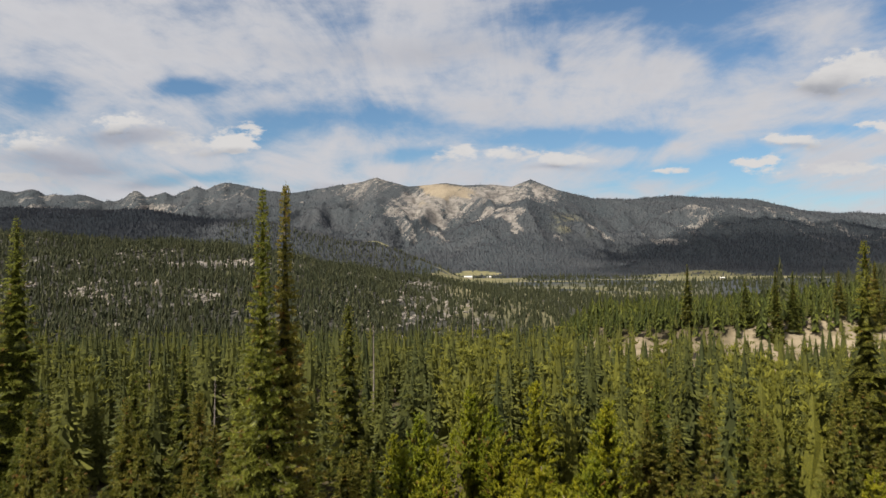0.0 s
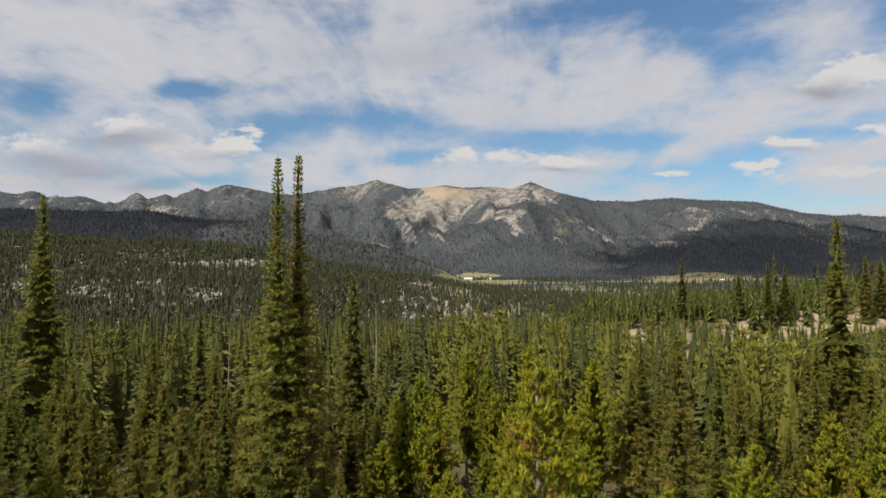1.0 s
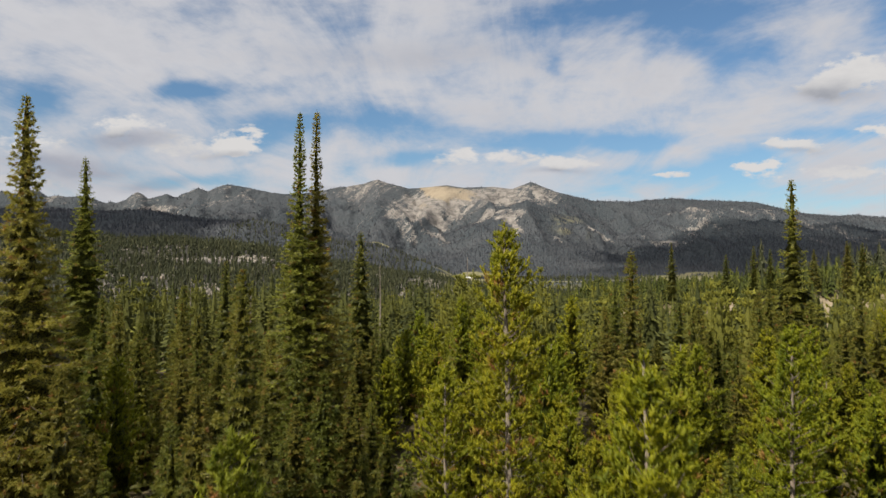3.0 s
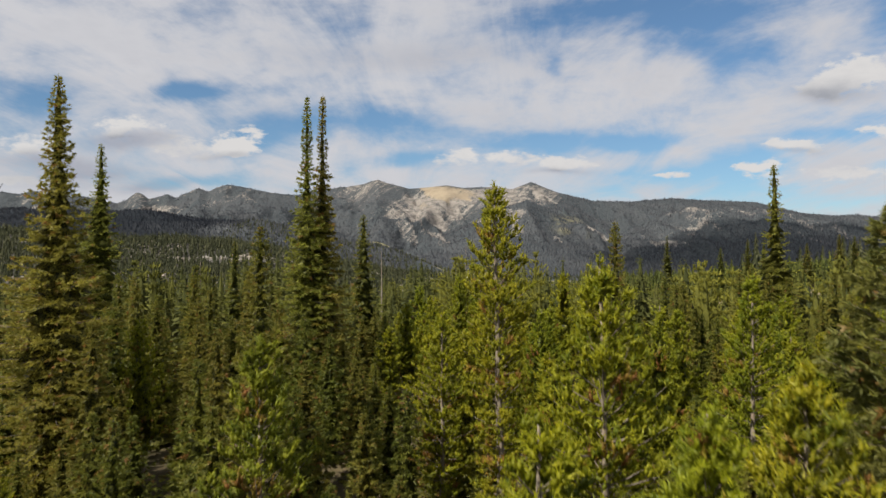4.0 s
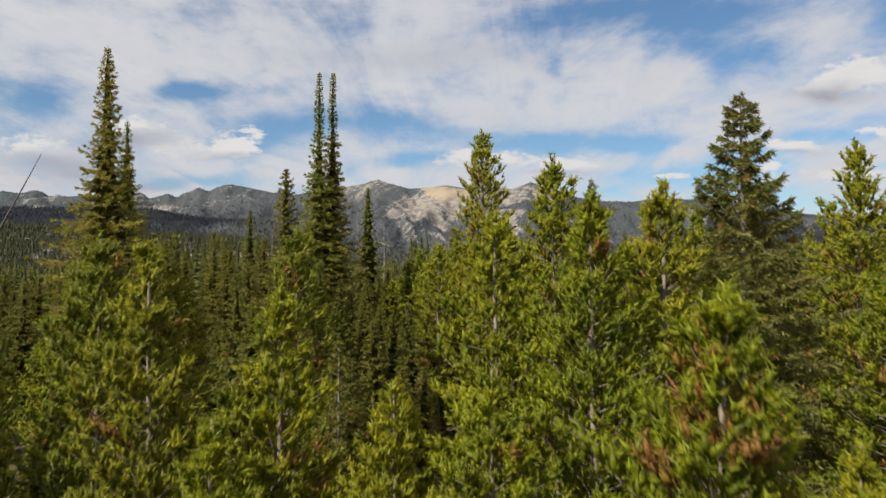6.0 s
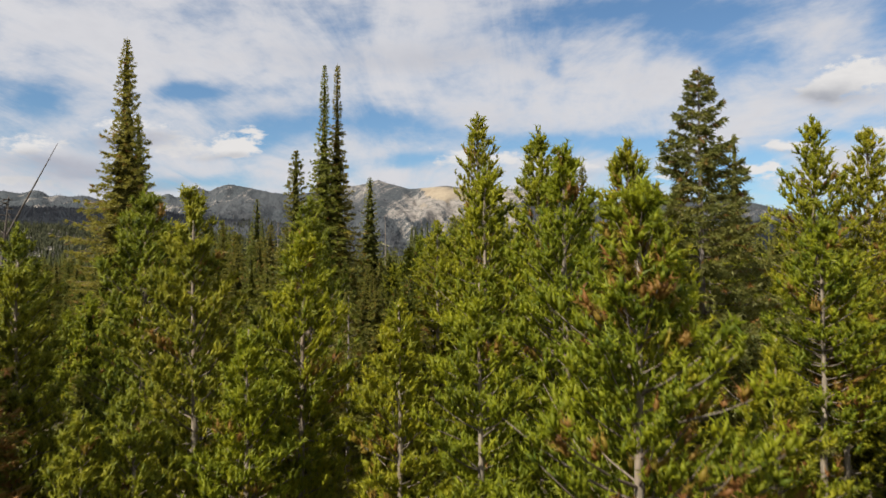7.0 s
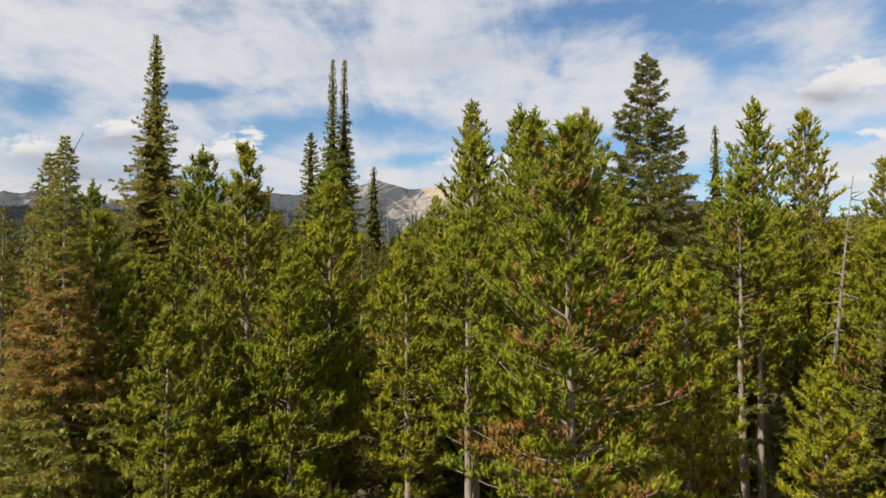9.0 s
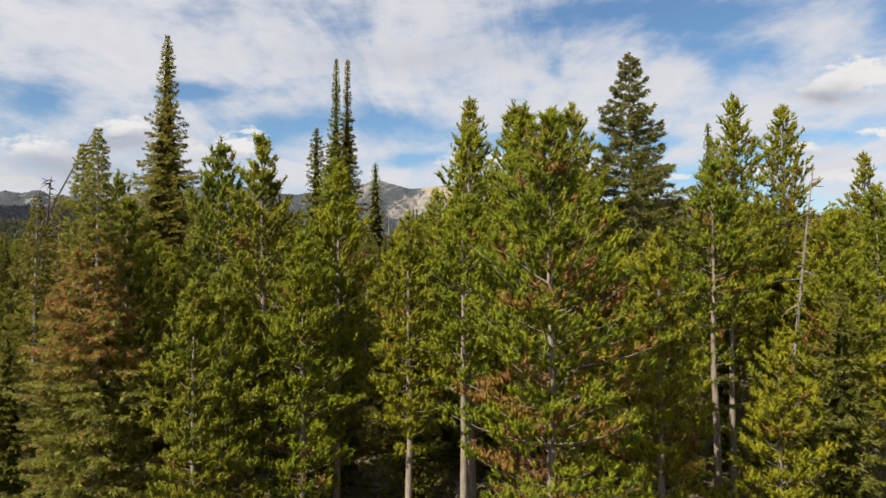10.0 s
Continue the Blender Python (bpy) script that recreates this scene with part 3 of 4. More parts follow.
    return tagged(ob, "white cumulus cloud drifting high over the valley", "cloud", "clouds over the valley")


cloud(250, 1700, 1560, 960, 430, 220, 3.0)
cloud(-2460, 1720, 1600, 820, 1050, 260, 9.0)


def height(x, y):
    return float(land(x, y))


# ---- trees ----
def grow_pine(rng, H, R, clear=0.3, fine=1.0, rusty=0.15, dens=1.0, cone=0.34):
    """Lodgepole pine: rising limbs that end in brushes of needles. Returns trunk, limbs, crown as arrays. fine: 1 near, larger is coarser."""
    n = 9
    zz = np.linspace(0, H * 0.985, n)
    bend = np.cumsum(rng.normal(0, 0.018 * H / n, (n, 2)), axis=0)
    spine = np.column_stack([bend - bend[0], zz])
    spine[0, 2] = -0.4
    r0 = 0.0105 * H + 0.02
    trunk = [tube(spine, r0 * (1 - 0.9 * zz / H) + 0.008, 8 if fine < 1.5 else 5)]
    limbs, pos, way, ln, age, whorls = [], [], [], [], [], []
    zb, z, az = clear * H, clear * H * 0.75, rng.random() * 6.28
    while z < H - 0.75:
        t = (z - zb) / (H - zb)
        tt = max(t, 0)
        prof = min(1, (0.08 + cone * (H - z)) / R) * min(1, 0.8 + 1.0 * tt) * (0.6 if t < 0 else 1)
        whorls.append((z, R * prof))
        for _ in range(rng.integers(3, 6) if t > 0 else rng.integers(1, 3)):
            az += 2.4 + rng.normal(0, 0.35)
            L = max(R * prof * rng.uniform(0.6, 1.2), 0.18)
            e = np.radians(-4 + 52 * tt ** 1.1 + rng.normal(0, 10))
            out = np.array([np.cos(az), np.sin(az), 0])
            lat = np.array([-out[1], out[0], 0])
            c = np.array([np.interp(z, zz, spine[:, 0]), np.interp(z, zz, spine[:, 1]), z + rng.normal(0, 0.06)])
            s = np.linspace(0, 1, 4)
            pts = c + out * (L * np.cos(e) * s)[:, None] + np.array([0, 0, 1]) * (L * np.sin(e) * s + 0.22 * L * s * s)[:, None]
            if fine < 1.45:
                limbs.append(tube(pts, (0.011 + 0.010 * L) * (1 - 0.8 * s), 4 if fine < 1.5 else 3))
            k = max(2 if fine < 1.8 else 1, int(round((L * 6.0 + 2.2) * dens / fine ** 1.5 * (0.6 if t < 0 else 1))))
            u = rng.uniform(0.10, 1.0, k) ** 0.75
            u[0] = 1.0
            base = c + out * (L * np.cos(e) * u)[:, None] + np.array([0, 0, 1]) * (L * np.sin(e) * u + 0.22 * L * u * u)[:, None]
            off = rng.uniform(-1, 1, k) * (1 - u) * 0.60 * L
            off[0] = 0
            base = base + lat * off[:, None] + np.array([0, 0, 1]) * (np.abs(off) * 0.3 + rng.normal(0, 0.05, k))[:, None]
            pos.append(base)
            way.append(out * 0.36 + lat * (off / (0.3 * L + 0.1))[:, None] * 0.45 + np.array([0, 0, 0.80]) + rng.normal(0, 0.25, (k, 3)))
            ln.append(rng.uniform(0.22, 0.42, k) * (0.55 + 0.45 * min(1, L)) * fine ** 0.5)
            dry = (rng.random() < rusty * (1.4 - tt)) * (u < 0.88) * rng.uniform(0.4, 1.0, k)
            age.append(dry)
        z += rng.uniform(0.24, 0.42) * (1.0 if fine < 1.8 else (fine / 1.6) ** 0.6)
    k = int(22 / fine) + 2
    tip = np.column_stack([spine[-1, 0] + rng.normal(0, 0.07, k), spine[-1, 1] + rng.normal(0, 0.07, k), H - rng.uniform(0.35, 1.5, k)])
    pos.append(tip)
    way.append(np.column_stack([rng.normal(0, 0.28, (k, 2)), np.ones(k)]))
    ln.append(rng.uniform(0.22, 0.42, k))
    age.append(np.zeros(k))
    pos, way, ln, age = np.vstack(pos), np.vstack(way), np.concatenate(ln), np.concatenate(age)
    if fine < 1.8:
        count = max(9, int(round(20 / fine ** 0.9)))
        crown = blades(pos, way, ln * 1.05, count, 0.150 * fine ** 0.8, 0.033 * fine ** 1.05, 0.56, rng)
    else:
        count = max(3, int(round(17 / fine ** 1.15)))
        crown = blades(pos, way, 0.8 * ln, count, 0.25 * fine ** 0.6, 0.040 * fine ** 0.8, 0.38, rng)
    shoots = age
    age = np.repeat(age, count * 3)
    # negative age marks cores, which get the inner shade colour
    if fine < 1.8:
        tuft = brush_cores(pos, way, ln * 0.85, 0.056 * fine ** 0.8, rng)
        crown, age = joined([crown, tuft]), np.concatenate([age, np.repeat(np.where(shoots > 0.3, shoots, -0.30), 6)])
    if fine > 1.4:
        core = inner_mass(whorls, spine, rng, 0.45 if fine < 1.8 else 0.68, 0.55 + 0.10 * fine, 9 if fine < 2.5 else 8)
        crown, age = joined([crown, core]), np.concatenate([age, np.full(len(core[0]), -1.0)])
    return joined(trunk), (joined(limbs) if limbs else None), crown, age


def grow_fir(rng, H, R, clear=0.08, power=1.0, fine=1.0, rusty=0.05, droop=22, spire=0.0, thin=0.0, rust_band=None, dens=1.0):
    """Fir or spruce: tiers of flat, drooping boughs. spire: share of the top that stays narrow. rust_band: heights between which needles died."""
    n = 9
    zz = np.linspace(0, H * 0.99, n)
    bend = np.cumsum(rng.normal(0, 0.006 * H / n, (n, 2)), axis=0)
    spine = np.column_stack([bend - bend[0], zz])
    spine[0, 2] = -0.4
    trunk = [tube(spine, (0.011 * H + 0.02) * (1 - 0.93 * zz / H) + 0.006, 8 if fine < 1.5 else 5)]
    limbs, pos, way, ln, age, big, whorls = [], [], [], [], [], [], []
    z, az, wob = clear * H, rng.random() * 6.28, 1.0
    while z < H * 0.992:
        t = (z - clear * H) / (H - clear * H)
        prof = (1 - t) ** power
        if spire > 0:
            d = H - z
            prof = min((min(d, 1.2) * 0.12 + spire * d + (0.13 if spire < 0.1 else 0.18) * max(d - 7.0, 0)) / R, 1.0)
        wob = 0.7 * wob + 0.3 * rng.uniform(0.55, 1.45)
        whorls.append((z, R * prof * wob))
        if rng.random() > thin:
            for _ in range(rng.integers(4, 7)):
                az += 2.4 + rng.normal(0, 0.3)
                L = R * prof * wob * rng.uniform(0.7, 1.15) + 0.05
                e = np.radians(-droop * (1 - t) ** 0.6 + 34 * t ** 3 + rng.normal(0, 6))
                out = np.array([np.cos(az), np.sin(az), 0])
                lat = np.array([-out[1], out[0], 0])
                c = np.array([np.interp(z, zz, spine[:, 0]), np.interp(z, zz, spine[:, 1]), z])
                s = np.linspace(0, 1, 3)
                pts = c + out * (L * np.cos(e) * s)[:, None] + np.array([0, 0, 1]) * (L * np.sin(e) * s + 0.20 * L * s * s)[:, None]
                if fine < 1.45 and L > 0.4:
                    limbs.append(tube(pts, (0.006 + 0.008 * L) * (1 - 0.8 * s), 3))
                k = max(3 if fine < 1.8 else 1, int(round((L * 5.0 + 2.0) * dens / fine ** 1.1)))
                u = rng.uniform(0.12, 1.0, k)
                u[0] = 0.95
                base = c + out * (L * np.cos(e) * u)[:, None] + np.array([0, 0, 1]) * (L * np.sin(e) * u + 0.20 * L * u * u)[:, None]
                sgn = rng.choice([-1.0, 1.0], k)
                sgn[0] = 0
                pos.append(base)
                way.append(out * 0.75 + lat * sgn[:, None] * 0.75 + np.column_stack([rng.normal(0, 0.10, (k, 2)), rng.normal(-0.08, 0.16, k)]))
                ln.append((min(0.14, 0.05 + 0.15 * L) + 0.42 * L * (1 - u)) * rng.uniform(0.7, 1.2, k) * (1 + 0.15 * fine))
                big.append(np.full(k, min(1.0, 0.45 + 0.55 * L)))
                old = (rng.random(k) < rusty) * rng.uniform(0.3, 0.9, k)
                if rust_band is not None:
                    a, b = rust_band
                    old = np.maximum(old, np.clip(1.15 - abs((z - (a + b) / 2) / ((b - a) / 2)) ** 3, 0, 1) * rng.uniform(0.15, 0.95, k) * (rng.random(k) < 0.66))
                age.append(old)
        z += rng.uniform(0.24, 0.42) * fine ** 0.5 * (0.55 + 0.45 * min(1.0, R * prof))
    pos.append(np.array([[spine[-1, 0], spine[-1, 1], H - 0.45]]))
    way.append(np.array([[0, 0, 1.0]]))
    ln.append(np.array([0.4]))
    age.append(np.zeros(1))
    big.append(np.array([0.5]))
    pos, way, ln, age = np.vstack(pos), np.vstack(way), np.concatenate(ln), np.concatenate(age)
    big = np.concatenate(big)
    if fine < 1.8:
        count = max(7, int(round(14 / fine ** 0.7)))
        crown = blades(pos, way, ln, count, 0.21 * fine ** 0.75, 0.058 * fine ** 0.9, 0.48, rng, big)
    else:
        count = max(3, int(round(10.5 / fine)))
        crown = blades(pos, way, ln, count, 0.27 * fine ** 0.6, 0.050 * fine ** 0.8, 0.38, rng, big)
    age = np.repeat(age, count * 3)
    # a core added under the needles; -1 gives it the full shade colour
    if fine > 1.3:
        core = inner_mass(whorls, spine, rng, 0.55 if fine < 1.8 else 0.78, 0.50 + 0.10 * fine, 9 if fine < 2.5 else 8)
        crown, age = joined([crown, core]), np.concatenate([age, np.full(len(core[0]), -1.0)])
    return joined(trunk), (joined(limbs) if limbs else None), crown, age


def tree(name, label, category, grown, bark_mat, leaf_mat, place, group=""):
    trunk, limbs, crown, age = grown
    base = new(name)
    base.empty_display_size = 0.5
    base.matrix_basis = place
    tagged(base, label, category, group)
    link_mesh("trunk", *trunk, bark_mat, base, smooth=True)
    if limbs is not None:
        tagged(link_mesh("limb_work", *limbs, LIMB_BARK, base, smooth=True), kind="stuff")
    # below zero, age holds the share of shade in the core
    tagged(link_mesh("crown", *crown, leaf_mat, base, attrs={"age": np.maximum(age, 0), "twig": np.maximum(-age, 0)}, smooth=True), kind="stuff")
    return base


def stand(x, y, turn=0.0, lean=0.0):
    return pose(x, y, height(x, y), 0, lean, turn)


PINE_LABEL = "tall green lodgepole pine with brushy needles, standing in the forest"
FIR_LABEL = "slender dark green fir with drooping tiers of boughs"

# single trees: x, y, height of the tip, crown radius, bare share of the trunk
PINES = [
    (-10.2, -3.2, 16.0, 2.1, 0.12, 0.08),
    (-7.1, -6.7, 15.4, 2.15, 0.1, 0.06),
    (0.4, 24.8, 16.7, 1.9, 0.25, 0.1),
    (3.4, 20.5, 23.8, 1.8, 0.25, 0.3),
    (5.5, 3.8, 19.5, 2.35, 0.25, 0.1),
    (7.5, -4.6, 17.4, 2.8, 0.2, 0.2),
    (4.5, -16.3, 14.5, 3.2, 0.15, 0.55),
    (2.5, -4.4, 16.5, 2.3, 0.25, 0.1),
    (19.7, 7.1, 20.7, 3.0, 0.25, 0.12),
    (24.7, 10.9, 21.0, 2.5, 0.3, 0.1),
    (42.6, 32.3, 21.1, 2.2, 0.35, 0.1),
    (-6.1, 8.4, 16.8, 2.5, 0.2, 0.1),
    (17.8, 22.5, 18.9, 2.0, 0.25, 0.1),
    (14.2, -4.5, 14.8, 2.2, 0.5, 0.25),
    (15.2, -3.9, 13.2, 1.6, 0.55, 0.2),
    (4.9, -6.4, 16.9, 2.4, 0.2, 0.1),
    (18.8, -6.8, 12.1, 2.3, 0.25, 0.25),
    (-3.8, -6.0, 14.2, 1.8, 0.30, 0.1),
    (-14.3, -3.8, 13.2, 1.7, 0.08, 0.05),
    (-16.5, 0.0, 14.8, 2.0, 0.1, 0.05),
    (-0.4, -7.5, 11.8, 1.75, 0.28, 0.1),
    (2.0, -9.4, 12.5, 1.75, 0.42, 0.1),
    (9.8, -10.5, 11.0, 2.2, 0.1, 0.25),
    (14.2, -11.2, 6.9, 1.8, 0.05, 0.2),
    (21.0, -10.5, 8.8, 2.0, 0.1, 0.3),
    (-9.0, -9.8, 8.8, 1.8, 0.05, 0.1),
    (24.8, 0.0, 14.0, 2.2, 0.2, 0.2),
    (-4.9, -8.2, 11.1, 2.2, 0.08, 0.1),
    (-7.9, -9.0, 9.5, 2.0, 0.05, 0.1),
]
FIRS = [
    (-26.4, 32.5, 33.1, 4.2, 0.05, 1.0, 0.12, 0, 1),
    (-41.7, 71.3, 35.2, 2.9, 0.05, 1.0, 0.11, 0, 1),
    (-11.9, 48.2, 35.2, 2.9, 0.06, 1.0, 0.045, 0, 1),
    (-10.9, 49.9, 35.8, 2.9, 0.06, 1.0, 0.045, 0, 1),
    (42.1, 73.1, 32.6, 2.8, 0.1, 1.0, 0.09, 0.15, 1),
    (14.1, 39.3, 23.1, 2.0, 0.05, 1.0, 0.1, 0, 0),
    (-9.9, 23.2, 21.7, 2.1, 0.05, 0.9, 0.13, 0, 0),
    (-9.5, 73.3, 26.4, 2.4, 0.05, 1.0, 0.13, 0, 0),
    (-24.5, 69.2, 22.8, 1.8, 0.05, 1.0, 0.1, 0, 0),
    (10.9, -1.8, 20.65, 4.4, 0.06, 0.75, 0.30, 0, 2),
    (-20.2, -1.5, 13.2, 2.2, 0.04, 0.8, 0, 0, 0),
    (-21.8, 3.8, 14.0, 2.0, 0.04, 0.8, 0, 0, 0),
    (-3.4, 3.0, 11.8, 2.2, 0.04, 0.8, 0, 0, 0),
    (13.5, 4.5, 12.5, 2.6, 0.05, 0.8, 0, 0, 0),
    (74.0, 222.0, 31.0, 2.2, 0.05, 1.0, 0.11, 0.25, 0),
    (92.0, 223.0, 27.0, 2.6, 0.04, 0.9, 0, 0, 0),
    (98.0, 216.0, 29.5, 2.9, 0.04, 0.9, 0, 0, 0),
    (104.5, 219.0, 28.5, 2.9, 0.04, 0.9, 0, 0, 0),
    (121.0, 224.0, 28.5, 2.7, 0.04, 0.9, 0, 0, 0),
    (128.0, 217.0, 31.0, 3.3, 0.04, 0.9, 0, 0, 0),
    (134.5, 220.0, 30.5, 3.1, 0.04, 0.9, 0, 0, 0),
]

for i, (x, y, top, R, clear, rusty) in enumerate(PINES):
    rng = np.random.default_rng(100 + i)
    d = y + 40
    fine = 1.15 if y < -6 else (1.3 if d < 45 else (1.4 if d < 80 else 1.9))
    # pines on the left get the needle colour with shade in it
    tree("lodgepole_pine", PINE_LABEL, "pine tree", grow_pine(rng, top - height(x, y), R, clear, fine, 0.6 * rusty, 1.7 if y < -5 else (1.45 if y < 5 else 1.5), 0.42 if R > 3 else 0.34), PINE_BARK, SHADED_PINE if x < -5 else PINE, stand(x, y, rng.uniform(0, 360)), "pines on the bench")
for i, (x, y, top, R, clear, power, spire, thin, which) in enumerate(FIRS):
    rng = np.random.default_rng(300 + i)
    d = y + 40
    fine = 1.1 if d < 45 else (1.4 if d < 90 else 1.8)
    mat, label = ((FIR, FIR_LABEL), (SPIRE, "very tall narrow old fir spire rising above the forest"), (BLUE_FIR, "broad blue-green fir with dense layered boughs"))[which]
    tree("fir_tree", label, "fir tree", grow_fir(rng, top - height(x, y), R, clear, power, fine, 0.06, 22, spire, thin, dens=(1.2, 1.4, 2.3)[which]), FIR_BARK, mat, stand(x, y, rng.uniform(0, 360)), "firs on the bench")

# ---- the woods between: a few grown kinds, set many times ----
def open_view(x, y):
    """Height under which tips stay, so that the far range shows past them from the end of the flight."""
    d = y + 40.0
    b = x / d
    return 9.0 + d * (0.055 if b < -0.36 else (0.056 if -0.125 < b < -0.035 else 0.098))


TAKEN = [(-46.0, 79.0), (-45.0, 77.0), (-47.0, 81.0)] + [(p[0], p[1]) for p in PINES] + [(p[0], p[1]) for p in FIRS]


def in_view(x, y, margin=8.0):
    return abs(x) < 0.62 * (y + 42) + margin


def scatter(rng, x0, x1, y0, y1, gap):
    """Jittered rows of places, about one for every gap x gap."""
    nx, ny = int((x1 - x0) / gap), int((y1 - y0) / gap)
    gx, gy = np.meshgrid(np.arange(nx), np.arange(ny))
    gx = x0 + (gx + 0.5 * (gy % 2) + rng.uniform(-0.42, 0.42, gx.shape) + 0.5) * gap
    gy = y0 + (gy + rng.uniform(-0.42, 0.42, gx.shape) + 0.5) * gap
    return gx.ravel(), gy.ravel()


def plant_bench(seed, box, gap, fine, eye, top_line):
    """Pines and firs in mixed stands; their tips stay under the line of sight that the open view needs."""
    rng = np.random.default_rng(seed)
    kinds = []
    for i in range(5):
        kinds.append(tree("lodgepole_pine", PINE_LABEL, "pine tree", grow_pine(rng, 13.0, 2.05 + 0.14 * i, 0.12 + 0.03 * i, fine, 0.12), PINE_BARK, PINE, pose(0, 0, 0), "pines on the bench"))
    for i in range(4):
        kinds.append(tree("fir_tree", FIR_LABEL, "fir tree", grow_fir(rng, 13.0, 2.2 + 0.15 * i, 0.05, 0.85, fine, dens=1.1), FIR_BARK, FIR, pose(0, 0, 0), "firs on the bench"))
    used = set()
    for x, y in zip(*scatter(rng, *box, gap)):
        if not in_view(x, y) or min((x - a) ** 2 + (y - b) ** 2 for a, b in TAKEN) < 4.0:
            continue
        if -26 < x < 17 and y < -5.0:
            continue
        firs = fbm(x, y, 30, 2, 91) + (0.10 if x < -5 else -0.08) > 0.5
        pick = int(rng.integers(5, 9) if firs else rng.integers(0, 5))
        H = rng.uniform(8.0, 16.0) * (0.7 if rng.random() < 0.3 else 1)
        ground = height(x, y)
        H = max(min(H, eye[1] - top_line * (y - eye[0]) - ground + rng.uniform(-4.0, 1.0), open_view(x, y) - ground + rng.uniform(-1.0, 0.5)), 4.0)
        s = H / 13.0
        m = pose(x, y, ground, 0, rng.normal(0, 1.0), rng.uniform(0, 360)) @ Matrix.Diagonal((s ** 0.6, s ** 0.6, s, 1))
        if pick in used:
            copy_thing(kinds[pick], m).matrix_basis = m
        else:
            kinds[pick].matrix_basis = m
            used.add(pick)
    for i, ob in enumerate(kinds):
        if i not in used:
            ob.matrix_basis = stand(-60 - 3 * i, 85)


plant_bench(7, (-48, 52, -13, 26), 4.8, 1.6, (-40.0, 9.0), -0.085)
plant_bench(8, (-78, 80, 26, 70), 4.4, 1.7, (0.0, 29.75), 0.088)


def plant_saplings():
    """Knee-high to twice man-high young firs and pines on the open floor between the front trunks."""
    rng = np.random.default_rng(31)
    kinds = [tree("fir_sapling", "young green fir growing under the pines", "sapling", grow_fir(rng, 3.0, 0.8, 0.04, 0.8, 1.7), FIR_BARK, FIR, pose(0, 0, 0), "saplings under the pines") for _ in range(2)]
    kinds += [tree("pine_sapling", "young bushy pine growing under the tall pines", "sapling", grow_pine(rng, 3.2, 1.0, 0.06, 1.7, 0.1), PINE_BARK, PINE, pose(0, 0, 0), "saplings under the pines") for _ in range(2)]
    first = [True] * 4
    for x, y in zip(*scatter(rng, -16, 26, -10, 12, 3.3)):
        if rng.random() < 0.25 or min((x - a) ** 2 + (y - b) ** 2 for a, b in TAKEN) < 1.0:
            continue
        i, s = int(rng.integers(0, 4)), rng.uniform(0.35, 1.25)
        m = stand(x, y, rng.uniform(0, 360)) @ Matrix.Diagonal((s, s, s, 1))
        if first[i]:
            kinds[i].matrix_basis, first[i] = m, False
        else:
            copy_thing(kinds[i], m).matrix_basis = m


plant_saplings()


def spiky_trees(x, y, z, H, R, tiers, spikes, rng):
    """Many small conifers in one mesh: tiers of ragged, hanging sprays."""
    n = len(x)
    f = (np.arange(tiers) + rng.random((n, tiers)) * 0.8) / tiers
    zj = z[:, None] + H[:, None] * (0.08 + 0.87 * f)
    taper = rng.uniform(0.6, 1.15, (n, 1))
    rj = R[:, None] * ((1 - f) ** taper + 0.05) * rng.uniform(0.7, 1.25, (n, tiers))
    gap = H[:, None] / tiers * rng.uniform(0.9, 1.6, (n, tiers))
    ph = rng.random((n, tiers, 1)) * 6.28 + np.arange(spikes) * (2 * np.pi / spikes) + rng.normal(0, 0.25, (n, tiers, spikes))
    half = np.pi / spikes * 1.3
    rr = rj[..., None] * rng.uniform(0.55, 1.3, (n, tiers, spikes))

    def at(angle, radius, zz):
        return np.stack([x[:, None, None] + np.cos(angle) * radius, y[:, None, None] + np.sin(angle) * radius, zz], -1)

    zt = zj[..., None] + rng.normal(0, 0.25, ph.shape) * gap[..., None]
    a = at(ph - half, rr * 0.15, zt + 0.75 * gap[..., None])
    b = at(ph + half * 0.9, rr * 0.8, zt + 0.35 * gap[..., None])
    tip = at(ph + half * 0.2, rr * 1.25, zt - 0.35 * gap[..., None])
    v = np.stack([a, b, tip], axis=-2).reshape(-1, 3)
    own = rng.random(n) ** 2.0
    tint = np.repeat(own, tiers * spikes * 3)
    # an inner cone for each tree, coloured with the crown's shade
    sides = 5
    ring = rng.random((n, 1)) * 6.28 + np.arange(sides + 1) % sides * (2 * np.pi / sides)
    foot = np.stack([x[:, None] + np.cos(ring) * R[:, None] * 0.62, y[:, None] + np.sin(ring) * R[:, None] * 0.62, (z + 0.1 * H)[:, None] + 0 * ring], -1)
    peak = np.stack([x, y, z + H * 0.97], -1)
    cone = np.stack([np.repeat(peak[:, None], sides, 1), foot[:, :-1], foot[:, 1:]], axis=2).reshape(-1, 3)
    v = np.vstack([v, cone])
    return v, np.arange(len(v)).reshape(-1, 3), np.concatenate([tint, np.repeat(own, sides * 3)]), np.repeat([0.0, 1.0], [n * tiers * spikes * 3, n * sides * 3])


def woods(name, label, mat, seed, box, gap, heights, tiers, spikes, keep, width=0.15, tall=None):
    rng = np.random.default_rng(seed)
    x, y = scatter(rng, *box, gap)
    ok = keep(x, y, rng)
    x, y = x[ok], y[ok]
    H = rng.uniform(*heights, len(x)) * np.where(rng.random(len(x)) < 0.08, 1.25, 1.0)
    if tall is not None:
        H = H * tall(x, y)
    v, f, tint, twig = spiky_trees(x, y, land(x, y) - 0.3, H, H * width * rng.uniform(0.8, 1.3, len(x)), tiers, spikes, rng)
